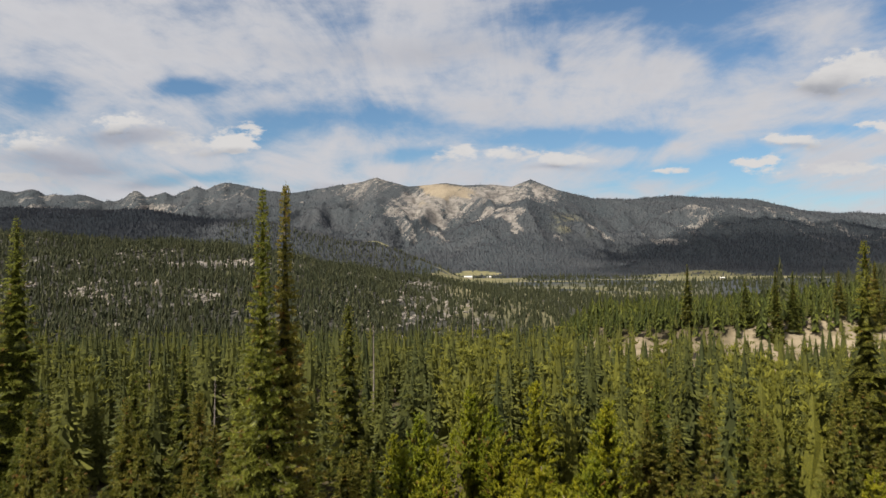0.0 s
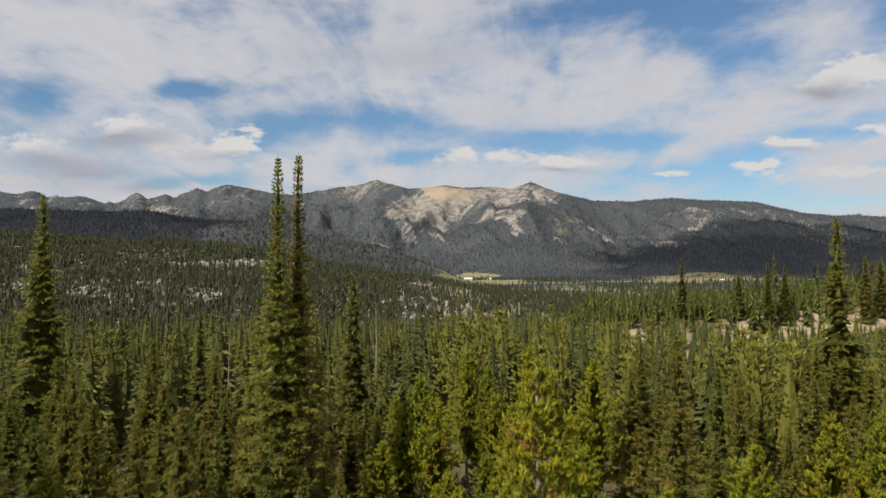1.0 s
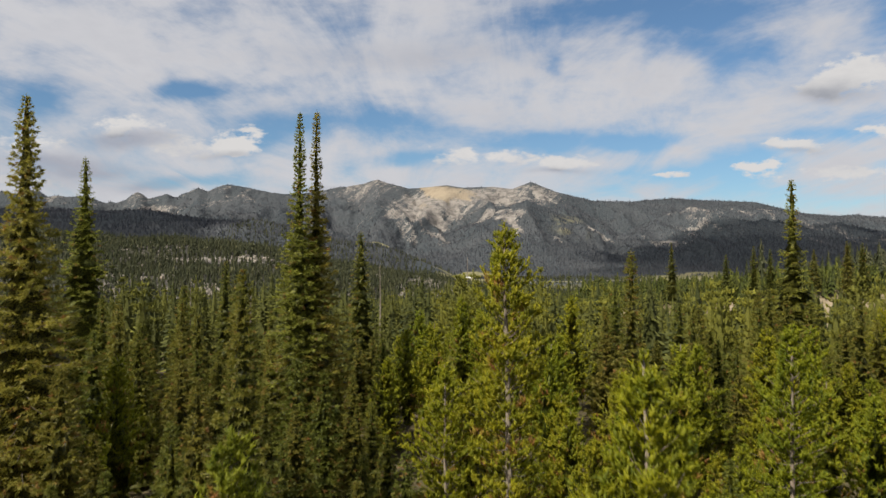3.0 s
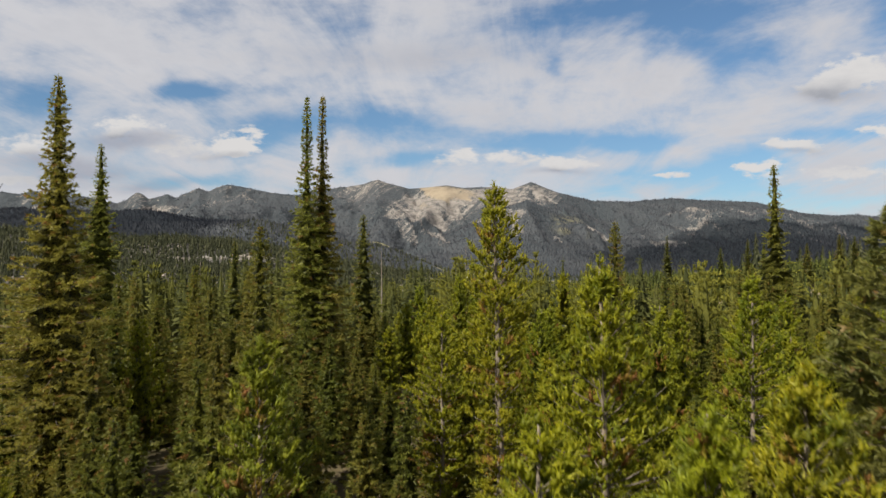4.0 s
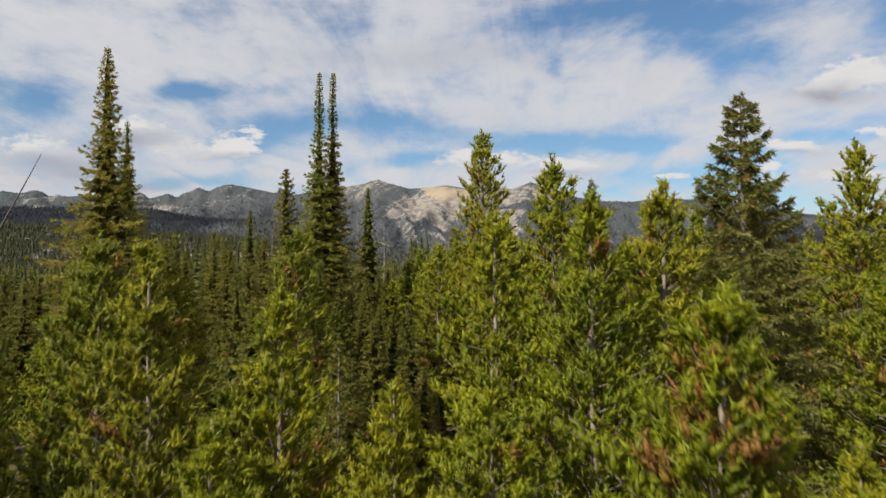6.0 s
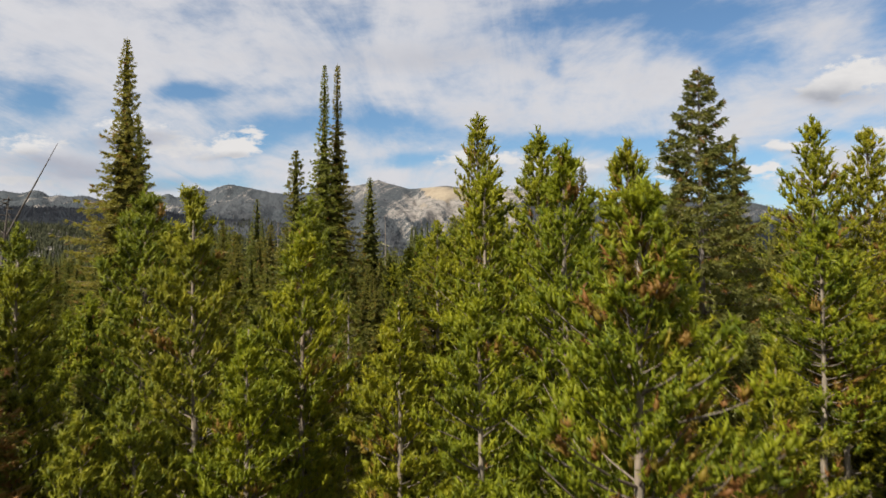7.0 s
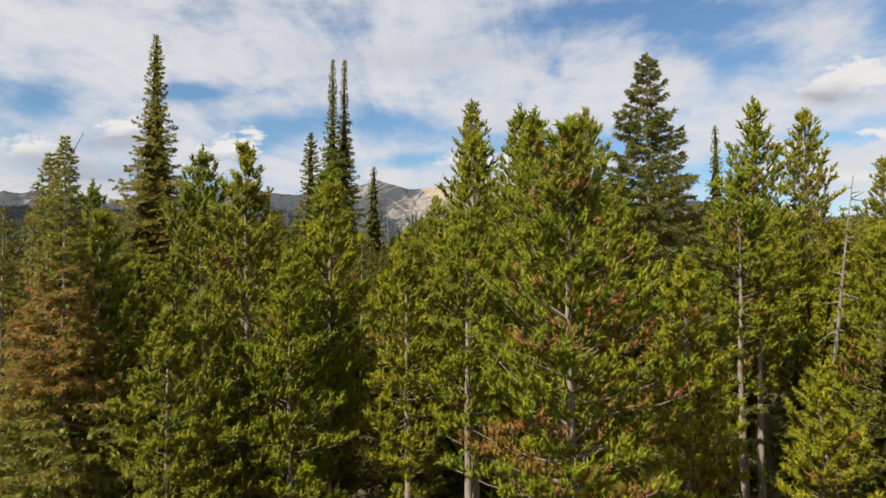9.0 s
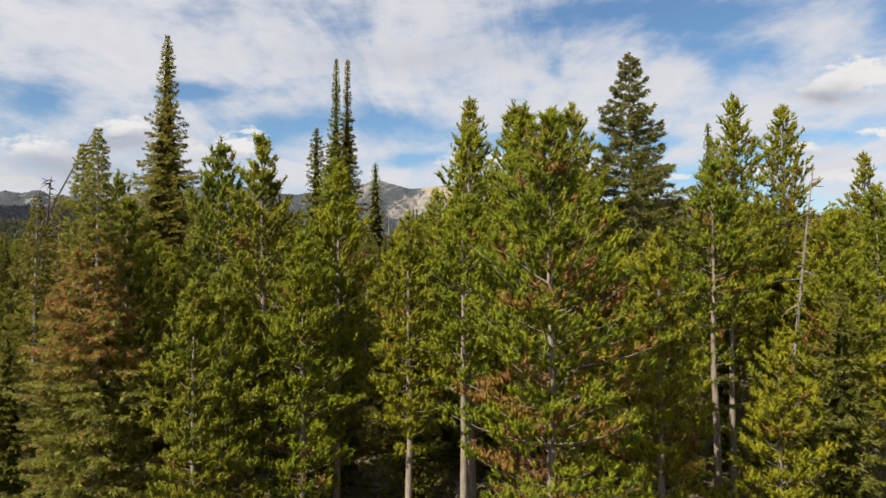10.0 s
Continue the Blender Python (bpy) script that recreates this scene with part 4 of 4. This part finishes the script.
    ob = link_mesh(name, v, f, mat, attrs={"tint": tint, "twig": twig})
    return tagged(ob, label, "forest", kind="stuff")


def wedge(x, y, m=0.0):
    return np.abs(x) < 0.64 * (y + 42) + 10 + m


def layered_fir(rng, H, R, whorls, droop):
    """A fir seen from a way off: tiers of ragged, hanging fans of needles, to go round a core darkened for shade."""
    vs = []
    f = np.sort((np.arange(whorls) + rng.random(whorls) * 0.7) / whorls)
    wob = 1.0
    for t in f:
        wob = 0.6 * wob + 0.4 * rng.uniform(0.6, 1.4)
        n = int(rng.integers(7, 11))
        az = rng.random() * 6.28 + np.arange(n) * 2 * np.pi / n + rng.normal(0, 0.22, n)
        L = (R * (1 - t) ** 0.85 * wob + 0.12) * rng.uniform(0.55, 1.3, n)
        z = H * (0.05 + 0.93 * t) + rng.normal(0, 0.20, n)
        drop = np.radians(droop * (1 - t) ** 0.5 - 30 * t ** 2) + rng.normal(0, 0.12, n)
        half = L * rng.uniform(0.12, 0.22, n) + 0.03
        o, s = np.stack([np.cos(az), np.sin(az)], 1), np.stack([-np.sin(az), np.cos(az)], 1)

        def at(u, w, lift):
            p = o * (L * u * np.cos(drop))[:, None] + s * (half * w)[:, None]
            return np.column_stack([p, z - L * u * np.sin(drop) + lift * L])

        j = rng.uniform(-0.12, 0.12, (4, n))
        pts = np.stack([at(0.02, 0, 0.06), at(0.42 + j[0], 0.85, -0.08), at(0.58 + j[1], 0.42, -0.02), at(0.80 + j[2], 0.50, -0.08), at(1.0, 0, 0.02),
                        at(0.74 + j[3], -0.55, -0.08), at(0.55 + j[1], -0.40, -0.02), at(0.40 + j[2], -0.9, -0.08), at(0.5, 0, 0.09)], 1)
        vs.append(pts.reshape(-1, 3))
    v = np.vstack(vs)
    fan = np.array([(0, 1, 8), (8, 2, 3), (8, 3, 4), (8, 4, 5), (8, 5, 6), (0, 8, 7)])
    f = (np.arange(len(v) // 9) * 9)[:, None, None] + fan[None]
    return v, f.reshape(-1, 3)


def brushy_pine(rng, H, R, whorls):
    """A pine seen from a way off: limbs that end in upright, rounded brushes."""
    pos, way, ln = [], [], []
    az = rng.random() * 6.28
    for t in (np.arange(whorls) + rng.random(whorls) * 0.8) / whorls:
        z = H * (0.10 + 0.88 * t)
        n = 8 if t < 0.8 else 5
        for _ in range(n):
            az += 2.4 + rng.normal(0, 0.4)
            L = min(R * (0.75 + 0.4 * t), 0.10 + 0.34 * (H - z)) * rng.uniform(0.45, 1.2)
            up = np.radians(5 + 45 * t)
            for u in (1.0, 0.72, 0.42):
                p = np.array([np.cos(az) * L * u, np.sin(az) * L * u, z + L * u * math.tan(up) * 0.7])
                pos.append(p + rng.normal(0, 0.10, 3))
                way.append(np.array([np.cos(az) * 0.5, np.sin(az) * 0.5, 0.9]) + rng.normal(0, 0.2, 3))
                ln.append(rng.uniform(0.35, 0.7) * (0.6 + 0.4 * min(1, L)))
    pos.append(np.array([0, 0, H - 0.8]))
    way.append(np.array([0, 0, 1.0]))
    ln.append(0.8)
    pos, way, ln = np.array(pos), np.array(way), np.array(ln)
    body = brush_cores(pos, way, ln, 0.115, rng, 3)
    hair = blades(pos, way, ln * 0.9, 4, 0.34, 0.065, 0.45, rng)
    return joined([body, hair])


def shade_core(H, R, mass=0.66):
    """Core that holds a crown's inner shade as colour; lets no light through."""
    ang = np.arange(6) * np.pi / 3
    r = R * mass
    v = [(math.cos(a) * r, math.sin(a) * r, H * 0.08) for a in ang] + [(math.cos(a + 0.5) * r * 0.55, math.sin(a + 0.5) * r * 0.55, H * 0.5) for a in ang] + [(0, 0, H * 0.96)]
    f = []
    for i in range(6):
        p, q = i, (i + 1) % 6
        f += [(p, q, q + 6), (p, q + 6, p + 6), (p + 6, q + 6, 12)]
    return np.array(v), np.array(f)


def grown_woods(name, label, mat, seed, box, gap, heights, detail, keep):
    """A mixed wood in one mesh, from a few grown crowns of 13 m; each tree has its own girth, turn and tone."""
    rng = np.random.default_rng(seed)
    kinds = []
    for i in range(9):
        R = 1.75 + 0.12 * (i % 5)
        leaf = brushy_pine(rng, 13.0, R, int(15 * detail)) if i < 4 else layered_fir(rng, 13.0, R + 0.35, int(30 * detail), rng.uniform(24, 42))
        core = shade_core(13.0, R)
        # core points take 0.6 of the crown's shade colour
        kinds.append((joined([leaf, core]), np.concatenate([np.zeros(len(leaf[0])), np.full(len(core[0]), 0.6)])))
    x, y = scatter(rng, *box, gap)
    ok = keep(x, y, rng)
    x, y = x[ok], y[ok]
    z = land(x, y)
    stands = fbm(x, y, 45, 3, 95)
    # twigs holds each point's share of inner shade colour
    vs, fs, tints, twigs, n = [], [], [], [], 0
    for i in range(len(x)):
        pine = rng.random() < (0.20 if x[i] < 0 else 0.50) + 1.2 * (stands[i] - 0.5)
        pick = int(rng.integers(0, 4) if pine else rng.integers(4, 9))
        (v, f), inner = kinds[pick]
        h = min(rng.uniform(*heights), EYE - 0.075 * y[i] - z[i] + rng.uniform(-3.5, 1.0), open_view(x[i], y[i]) - z[i] + rng.uniform(-1.0, 0.5)) / 13.0
        h = max(h, 0.35)
        a, wide = rng.random() * 6.28, h ** 0.6 * rng.uniform(0.85, 1.35)
        c, d = math.cos(a) * wide, math.sin(a) * wide
        vs.append(np.column_stack([x[i] + c * v[:, 0] - d * v[:, 1], y[i] + d * v[:, 0] + c * v[:, 1], z[i] + h * v[:, 2]]))
        fs.append(f + n)
        n += len(v)
        tints.append(np.full(len(v), (rng.uniform(0.5, 1.0) if x[i] > 0 else rng.uniform(0.25, 0.75)) if pine else rng.uniform(0.0, 0.55) ** 1.3))
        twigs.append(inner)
    v = np.vstack(vs)
    return tagged(link_mesh(name, v, np.vstack(fs), mat, attrs={"tint": np.concatenate(tints), "twig": np.concatenate(twigs)}), label, "forest", kind="stuff")


def clear_of_single(x, y):
    return np.array([min((a - p) ** 2 + (b - q) ** 2 for p, q in TAKEN) > 5.0 for a, b in zip(x, y)])


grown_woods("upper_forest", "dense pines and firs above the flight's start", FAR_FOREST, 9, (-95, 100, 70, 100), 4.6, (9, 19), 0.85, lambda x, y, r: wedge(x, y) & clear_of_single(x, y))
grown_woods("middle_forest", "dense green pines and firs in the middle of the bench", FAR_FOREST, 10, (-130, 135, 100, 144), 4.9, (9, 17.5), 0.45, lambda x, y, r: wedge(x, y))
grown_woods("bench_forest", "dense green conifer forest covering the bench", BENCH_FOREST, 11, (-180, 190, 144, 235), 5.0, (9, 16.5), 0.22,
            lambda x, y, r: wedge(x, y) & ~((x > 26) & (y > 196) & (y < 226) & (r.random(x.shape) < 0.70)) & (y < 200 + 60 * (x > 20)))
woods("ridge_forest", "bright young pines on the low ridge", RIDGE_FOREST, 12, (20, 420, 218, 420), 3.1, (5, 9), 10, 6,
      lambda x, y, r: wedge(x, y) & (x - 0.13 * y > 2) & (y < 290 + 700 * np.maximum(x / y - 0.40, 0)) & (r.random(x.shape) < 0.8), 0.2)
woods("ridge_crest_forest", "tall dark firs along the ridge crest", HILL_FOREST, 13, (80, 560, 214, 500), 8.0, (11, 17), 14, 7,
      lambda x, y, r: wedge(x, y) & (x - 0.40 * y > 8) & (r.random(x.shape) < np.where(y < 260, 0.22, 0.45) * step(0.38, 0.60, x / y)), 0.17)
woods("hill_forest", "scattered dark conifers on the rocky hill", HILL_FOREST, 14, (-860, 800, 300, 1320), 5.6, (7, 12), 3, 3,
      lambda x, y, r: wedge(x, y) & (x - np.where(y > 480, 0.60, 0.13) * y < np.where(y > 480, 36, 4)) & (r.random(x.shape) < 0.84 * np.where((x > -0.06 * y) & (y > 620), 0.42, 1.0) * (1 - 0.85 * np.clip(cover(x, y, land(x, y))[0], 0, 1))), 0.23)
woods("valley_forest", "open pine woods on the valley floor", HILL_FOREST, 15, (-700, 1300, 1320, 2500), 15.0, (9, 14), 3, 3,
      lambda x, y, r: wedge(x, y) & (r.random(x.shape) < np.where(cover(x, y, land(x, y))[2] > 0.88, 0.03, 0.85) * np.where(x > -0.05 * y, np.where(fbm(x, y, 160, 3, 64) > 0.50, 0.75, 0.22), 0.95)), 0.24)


def slope_forest():
    """The woods of the foothill, the spurs and the range: single small trees, thinning out on rock."""
    rng = np.random.default_rng(17)
    x, y = scatter(rng, -2950, 2950, 1900, 4560, 11.0)
    z = land(x, y)
    rock, scree, meadow = cover(x, y, z)
    rise = (z - EYE) / y
    keep = (np.abs(x) < 0.66 * y) & (rng.random(len(x)) < (0.97 - 1.0 * rock - 1.3 * scree - 0.9 * meadow) * (1 - np.where(x < -0.12 * y, 0.6, 0.85) * step(0.078, 0.104, rise) * (x < 0.17 * y)) * (1 - 0.4 * step(0.05, 0.09, rise)))
    keep &= (y > 2450) | (x < -0.04 * y)
    x, y, z = x[keep], y[keep], z[keep]
    n = len(x)
    H = rng.uniform(6, 12, n)
    R = H * rng.uniform(0.20, 0.32, n)
    turn = rng.random((n, 1)) * 6.28 + np.arange(3) * (2 * np.pi / 3)
    foot = np.stack([x[:, None] + np.cos(turn) * R[:, None], y[:, None] + np.sin(turn) * R[:, None], np.repeat(z[:, None] + 0.3, 3, 1)], -1)
    v = np.concatenate([foot, np.stack([x, y, z + H], -1)[:, None]], axis=1).reshape(-1, 3)
    f = (np.arange(n) * 4)[:, None, None] + np.array([(0, 1, 3), (1, 2, 3), (2, 0, 3)])[None]
    tint = np.repeat(np.clip(rng.random(n) * 0.6 + fbm(x, y, 300, 3, 93) * 0.8 - 0.2, 0, 1), 4)
    return tagged(link_mesh("mountain_forest", v, f.reshape(-1, 3), HAZY_SLOPES, attrs={"tint": tint, "twig": 0 * tint}), "dark conifer forest on the foothill and the mountain slopes", "forest", kind="stuff")


slope_forest()
woods("rear_forest", "conifer forest behind and beside the flight", FAR_FOREST, 16, (-150, 150, -150, 110), 6.5, (9, 14), 8, 6,
      lambda x, y, r: ~(np.abs(x) < 0.62 * (y + 42) + 9) & ~((np.abs(x + 5) < 38) & (y < -10) & (y > -75)))


# ---- rocks on the hill ----
def stone_material():
    m, k = material("granite")
    at = k.add("ShaderNodeTexCoord").outputs["Object"]
    crack = k.noise(k.vec("MULTIPLY", at, (1.0, 1.0, 0.45)), 0.5, 7.0, 0.7)
    c = k.mix(k.ramp(crack, 0.36, 0.64), (0.09, 0.083, 0.077), (0.32, 0.29, 0.25))
    c = k.mix(k.ramp(k.noise(at, 0.15, 3.0), 0.5, 0.75, 0.0, 0.6), c, (0.33, 0.27, 0.20))
    finish(k, c, 0.9, crack, 0.5, spec=0.15)
    return m


GRANITE = stone_material()


def lumps(centres, sizes, rng, tall=0.75):
    """Cracked, flat-sided boulders in one mesh."""
    a = np.arange(7) * 2 * np.pi / 7
    rings = [(0.0, 0.95), (0.5, 1.0), (0.85, 0.65), (1.0, 0.25)]
    base = np.array([(math.cos(q + 0.4 * i) * r, math.sin(q + 0.4 * i) * r, z) for i, (z, r) in enumerate(rings) for q in a])
    f = []
    for i in range(3):
        for j in range(7):
            p, q = i * 7 + j, i * 7 + (j + 1) % 7
            f += [(p, q, q + 7), (p, q + 7, p + 7)]
    f += [(21, 21 + j, 22 + j) for j in range(1, 6)]
    f = np.array(f)
    n = len(centres)
    v = base[None] * rng.uniform(0.75, 1.25, (n, len(base), 1)) * np.asarray(sizes)[:, None, None] * np.stack([rng.uniform(0.7, 1.4, n), rng.uniform(0.7, 1.2, n), tall * rng.uniform(0.6, 1.3, n)], -1)[:, None]
    v = v + np.asarray(centres)[:, None]
    return v.reshape(-1, 3), ((np.arange(n) * len(base))[:, None, None] + f[None]).reshape(-1, 3)


def outcrop(x, y, wide, high, count, seed):
    rng = np.random.default_rng(seed)
    px, py = rng.normal(0, wide * 0.45, count), rng.normal(0, wide * 0.22, count)
    z = land(x + px, y + py) - height(x, y) - 0.8
    size = high * rng.uniform(0.35, 1.0, count)
    base = new("rock_outcrop")
    base.location = (x, y, height(x, y))
    for i in range(count):
        link_mesh("boulder", *lumps([(px[i], py[i], z[i])], [size[i]], rng), GRANITE, base)
    return tagged(base, "pale cracked granite outcrop among the conifers", "rock", "outcrops on the rocky hill")


for i, (x, y, wide, high, count) in enumerate([(-348, 703, 24, 8, 22), (-329, 699, 16, 6, 14), (-227, 709, 22, 8, 20), (-246, 734, 18, 6, 14), (-417, 725, 18, 7, 14), (-50, 840, 16, 6, 14),
                                               (-347, 827, 15, 5, 12), (-421, 842, 18, 5, 14), (-340, 894, 22, 5, 14), (-309, 895, 24, 5, 16), (-279, 900, 24, 5, 16), (-252, 917, 22, 5, 14), (-233, 931, 20, 5, 12),
                                               (-402, 913, 16, 5, 12), (-184, 971, 16, 5, 12), (-114, 990, 18, 7, 16), (-84, 984, 18, 7, 16), (-60, 930, 16, 6, 12), (-30, 1000, 20, 6, 14)]):
    outcrop(x, y, wide, high, count, 900 + i)


def boulders():
    rng = np.random.default_rng(61)
    n = 3800
    y = rng.uniform(560, 1150, n)
    x = rng.uniform(-0.66, 0.06, n) * y
    keep = fbm(x, y, 60, 4, 63) + 0.12 * step(-0.18, -0.10, x / y) > rng.uniform(0.52, 0.78, n)
    x, y = x[keep], y[keep]
    v, f = lumps(np.column_stack([x, y, land(x, y) - 0.4]), rng.uniform(0.8, 3.4, len(x)), rng, 0.9)
    return tagged(link_mesh("boulders", v, f, GRANITE), "pale granite boulders scattered between the hill's conifers", "rocks", kind="stuff")


boulders()

# ---- dead and odd trees ----
def snag(x, y, top, lean, turn, twigs, seed, name_label, thick=1.0, reach=1.0, wood=DEAD_WOOD):
    """A bare dead trunk with broken twigs."""
    rng = np.random.default_rng(seed)
    H = top - height(x, y)
    zz = np.linspace(0, H, 10)
    spine = np.column_stack([np.cumsum(rng.normal(0, 0.012 * H / 10, (10, 2)), axis=0), zz])
    base = new("dead_tree")
    base.matrix_basis = pose(x, y, height(x, y) - 0.3, 0, lean, turn)
    tagged(base, name_label, "dead tree")
    link_mesh("trunk", *tube(spine, thick * (0.010 * H + 0.02) * (1 - 0.92 * zz / H) + 0.008, 8), wood, base, smooth=True)
    pieces = []
    for _ in range(twigs):
        z = H * rng.uniform(0.25 if reach < 2 else 0.55, 0.98)
        az, L = rng.random() * 6.28, reach * rng.uniform(0.3, 1.5) * max(1.1 - z / H, 0.35 if reach > 1 else 0)
        s = np.linspace(0, 1, 5)
        out = np.array([np.cos(az), np.sin(az), 0])
        c = np.array([np.interp(z, zz, spine[:, 0]), np.interp(z, zz, spine[:, 1]), z])
        pts = c + out * (L * s)[:, None] + np.array([0, 0, 1.0]) * (L * (rng.uniform(-0.3, 0.4) * s + rng.uniform(-0.7, 0.4) * s * s))[:, None]
        pieces.append(tube(pts, (0.018 if reach <= 1 else (0.035 if reach < 2 else 0.08)) * (1 - 0.75 * s), 4))
    tagged(link_mesh("twig_work", *joined(pieces), wood, base), kind="stuff")
    return base


snag(-59.6, 60.0, 32.3, 28.4, 0.0, 14, 1, "grey dead trunk leaning above the forest", 1.0, 1.0, DARK_SNAG)
snag(-52.5, 57.0, 22.5, 4.0, 40.0, 60, 2, "bare grey dead fir with curled twigs", 2.0, 3.0, DARK_SNAG)
snag(15.9, -7.0, 14.3, 6.5, -5.0, 60, 3, "dead pale pine trunk, bent, with bare twigs", 0.7, 1.3)
snag(-33.0, 82.0, 21.0, 2.0, 70.0, 160, 4, "grey dead fir hung with bare twigs")
snag(-22.0, 70.0, 20.0, 1.0, 10.0, 90, 5, "grey dead fir hung with bare twigs")
snag(-9.0, 95.0, 23.0, 2.0, 90.0, 40, 6, "thin grey dead trunk among the firs")
snag(4.5, 118.0, 24.5, 1.0, 0.0, 20, 7, "thin grey dead trunk among the firs")

for i, (x, y, top, R) in enumerate([(-14.5, -6.7, 15.7, 3.0), (-15.5, -6.2, 15.1, 2.0)]):
    H = top - height(x, y)
    tree("fir_tree", "dying fir with rust-brown needles in its middle tiers", "fir tree",
         grow_fir(np.random.default_rng(500 + i), H, R, 0.04, 0.8, 1.0, 0.10, 18, 0.15, 0, (H * 0.36, H * 0.72), 1.6), FIR_BARK, RUSTY_FIR, stand(x, y, 40 * i), "firs on the bench")


def fallen_log(x, y, length, r, turn, seed):
    rng = np.random.default_rng(seed)
    s = np.linspace(-0.5, 0.5, 7)
    pts = np.column_stack([s * length, rng.normal(0, 0.03, 7), rng.normal(0, 0.015, 7)])
    base = new("fallen_log")
    a, b = math.cos(radians(turn)) * length / 2, math.sin(radians(turn)) * length / 2
    tilt = math.degrees(math.atan2(height(x + a, y + b) - height(x - a, y - b), length))
    base.matrix_basis = pose(x, y, height(x, y) + r * 0.7, 0, -tilt, turn)
    tagged(base, "grey fallen pine log lying on the forest floor", "log", "fallen logs")
    link_mesh("trunk", *tube(pts, r * (1 - 0.3 * (s + 0.5)), 9), DEAD_WOOD, base, smooth=True)
    stub = [tube(np.array([pts[i], pts[i] + rng.normal(0, 0.25, 3) + [0, 0, 0.2]]), np.array([0.03, 0.012]), 4) for i in (1, 2, 4, 5)]
    tagged(link_mesh("stub_work", *joined(stub), DEAD_WOOD, base), kind="stuff")


for i, (x, y, length, r, turn) in enumerate([(1.6, -6.5, 5.5, 0.14, 4), (-3.5, -2.0, 6.0, 0.12, -20), (12.0, -4.0, 5.0, 0.13, 35), (6.0, 1.0, 7.0, 0.15, 10), (-9.0, 0.0, 5.0, 0.12, 60), (-46.0, 79.0, 8.0, 0.45, 115), (9.0, -7.5, 4.0, 0.11, -25), (2.0, -3.0, 4.5, 0.10, 80)]):
    fallen_log(x, y, length, r, turn, 700 + i)


def farm_building(x, y, length, width, wall_h, roof_h, turn, label):
    base = new("farm_building")
    base.matrix_basis = pose(x, y, height(x, y) - 0.3, 0, 0, turn)
    tagged(base, label, "building", "farm buildings in the valley")
    a, b = length / 2, width / 2
    box = np.array([(sx * a, sy * b, sz) for sz in (0, wall_h) for sx, sy in ((-1, -1), (1, -1), (1, 1), (-1, 1))])
    gable = np.array([(-a, 0, wall_h + roof_h), (a, 0, wall_h + roof_h)])
    walls = [(0, 1, 5), (0, 5, 4), (1, 2, 6), (1, 6, 5), (2, 3, 7), (2, 7, 6), (3, 0, 4), (3, 4, 7), (4, 7, 8), (5, 9, 6)]
    link_mesh("wall", np.vstack([box, gable]), np.array(walls), FARM_WALL, base)
    o, t = 0.6, 0.25
    for s in (-1, 1):
        edge = np.array([(-a - o, 0, wall_h + roof_h + t), (a + o, 0, wall_h + roof_h + t), (a + o, s * (b + o), wall_h + t - 0.3), (-a - o, s * (b + o), wall_h + t - 0.3)])
        slab = np.vstack([edge, edge - (0, 0, t)])
        link_mesh("roof", slab, np.array([(0, 1, 2), (0, 2, 3), (4, 6, 5), (4, 7, 6), (2, 6, 7), (2, 7, 3), (0, 3, 7), (0, 7, 4), (1, 5, 6), (1, 6, 2)]), FARM_ROOF, base)
    for i in range(4):
        cx = -a + length * (i + 0.5) / 4
        w, h0, h1 = (1.4, 0.0, 3.0) if i == 1 else (0.8, 1.2, 2.6)
        v = np.array([(cx + p * w, -b - q, z) for q in (0.0, 0.12) for p, z in ((-1, h0), (1, h0), (1, h1), (-1, h1))])
        link_mesh("door" if i == 1 else "window", v, np.array([(4, 5, 6), (4, 6, 7), (3, 2, 6), (3, 6, 7), (0, 4, 7), (0, 7, 3), (1, 2, 6), (1, 6, 5)]), FARM_DARK, base)
    return base


def plain(name, a, b, rough):
    m, k = material(name)
    at = k.add("ShaderNodeTexCoord").outputs["Object"]
    finish(k, k.mix(k.noise(at, 0.8, 4.0), a, b), rough)
    return m


FARM_WALL = plain("weathered_boards", (0.30, 0.26, 0.21), (0.42, 0.38, 0.32), 0.85)
FARM_ROOF = plain("pale_sheet_roof", (0.55, 0.55, 0.53), (0.68, 0.68, 0.66), 0.5)
FARM_DARK = plain("dark_openings", (0.03, 0.03, 0.03), (0.06, 0.055, 0.05), 0.4)
farm_building(80.0, 2350.0, 26.0, 10.0, 5.0, 3.5, 5.0, "long pale-roofed barn standing in the valley meadow")
farm_building(150.0, 2390.0, 14.0, 9.0, 4.0, 3.0, -20.0, "small pale-roofed farmhouse in the valley meadow")
farm_building(820.0, 2150.0, 16.0, 9.0, 4.0, 3.0, 15.0, "small pale-roofed farmhouse beside the valley road")


def undergrowth():
    """Low shrubs and grass tufts between the front trunks, too many to count."""
    rng = np.random.default_rng(41)
    n = 5200
    x, y = rng.uniform(-26, 34, n), rng.uniform(-14, 22, n)
    keep = fbm(x, y, 5, 3, 83) > rng.uniform(0.30, 0.62, n)
    x, y = x[keep], y[keep]
    n = len(x)
    base = np.column_stack([x, y, land(x, y) - 0.02])
    way = np.column_stack([rng.normal(0, 0.5, (n, 2)), np.ones(n)])
    v, f = blades(base, way, rng.uniform(0.1, 0.6, n), 9, 0.28, 0.055, 0.45, rng)
    tint = np.repeat(rng.random(n), 27)
    return tagged(link_mesh("undergrowth", v, f, SHRUB, attrs={"tint": tint}), "low green and straw-coloured shrubs on the forest floor", "shrubs", kind="stuff")


SHRUB = far_needles("shrub_leaves", (0.045, 0.060, 0.015), (0.24, 0.20, 0.07))
undergrowth()
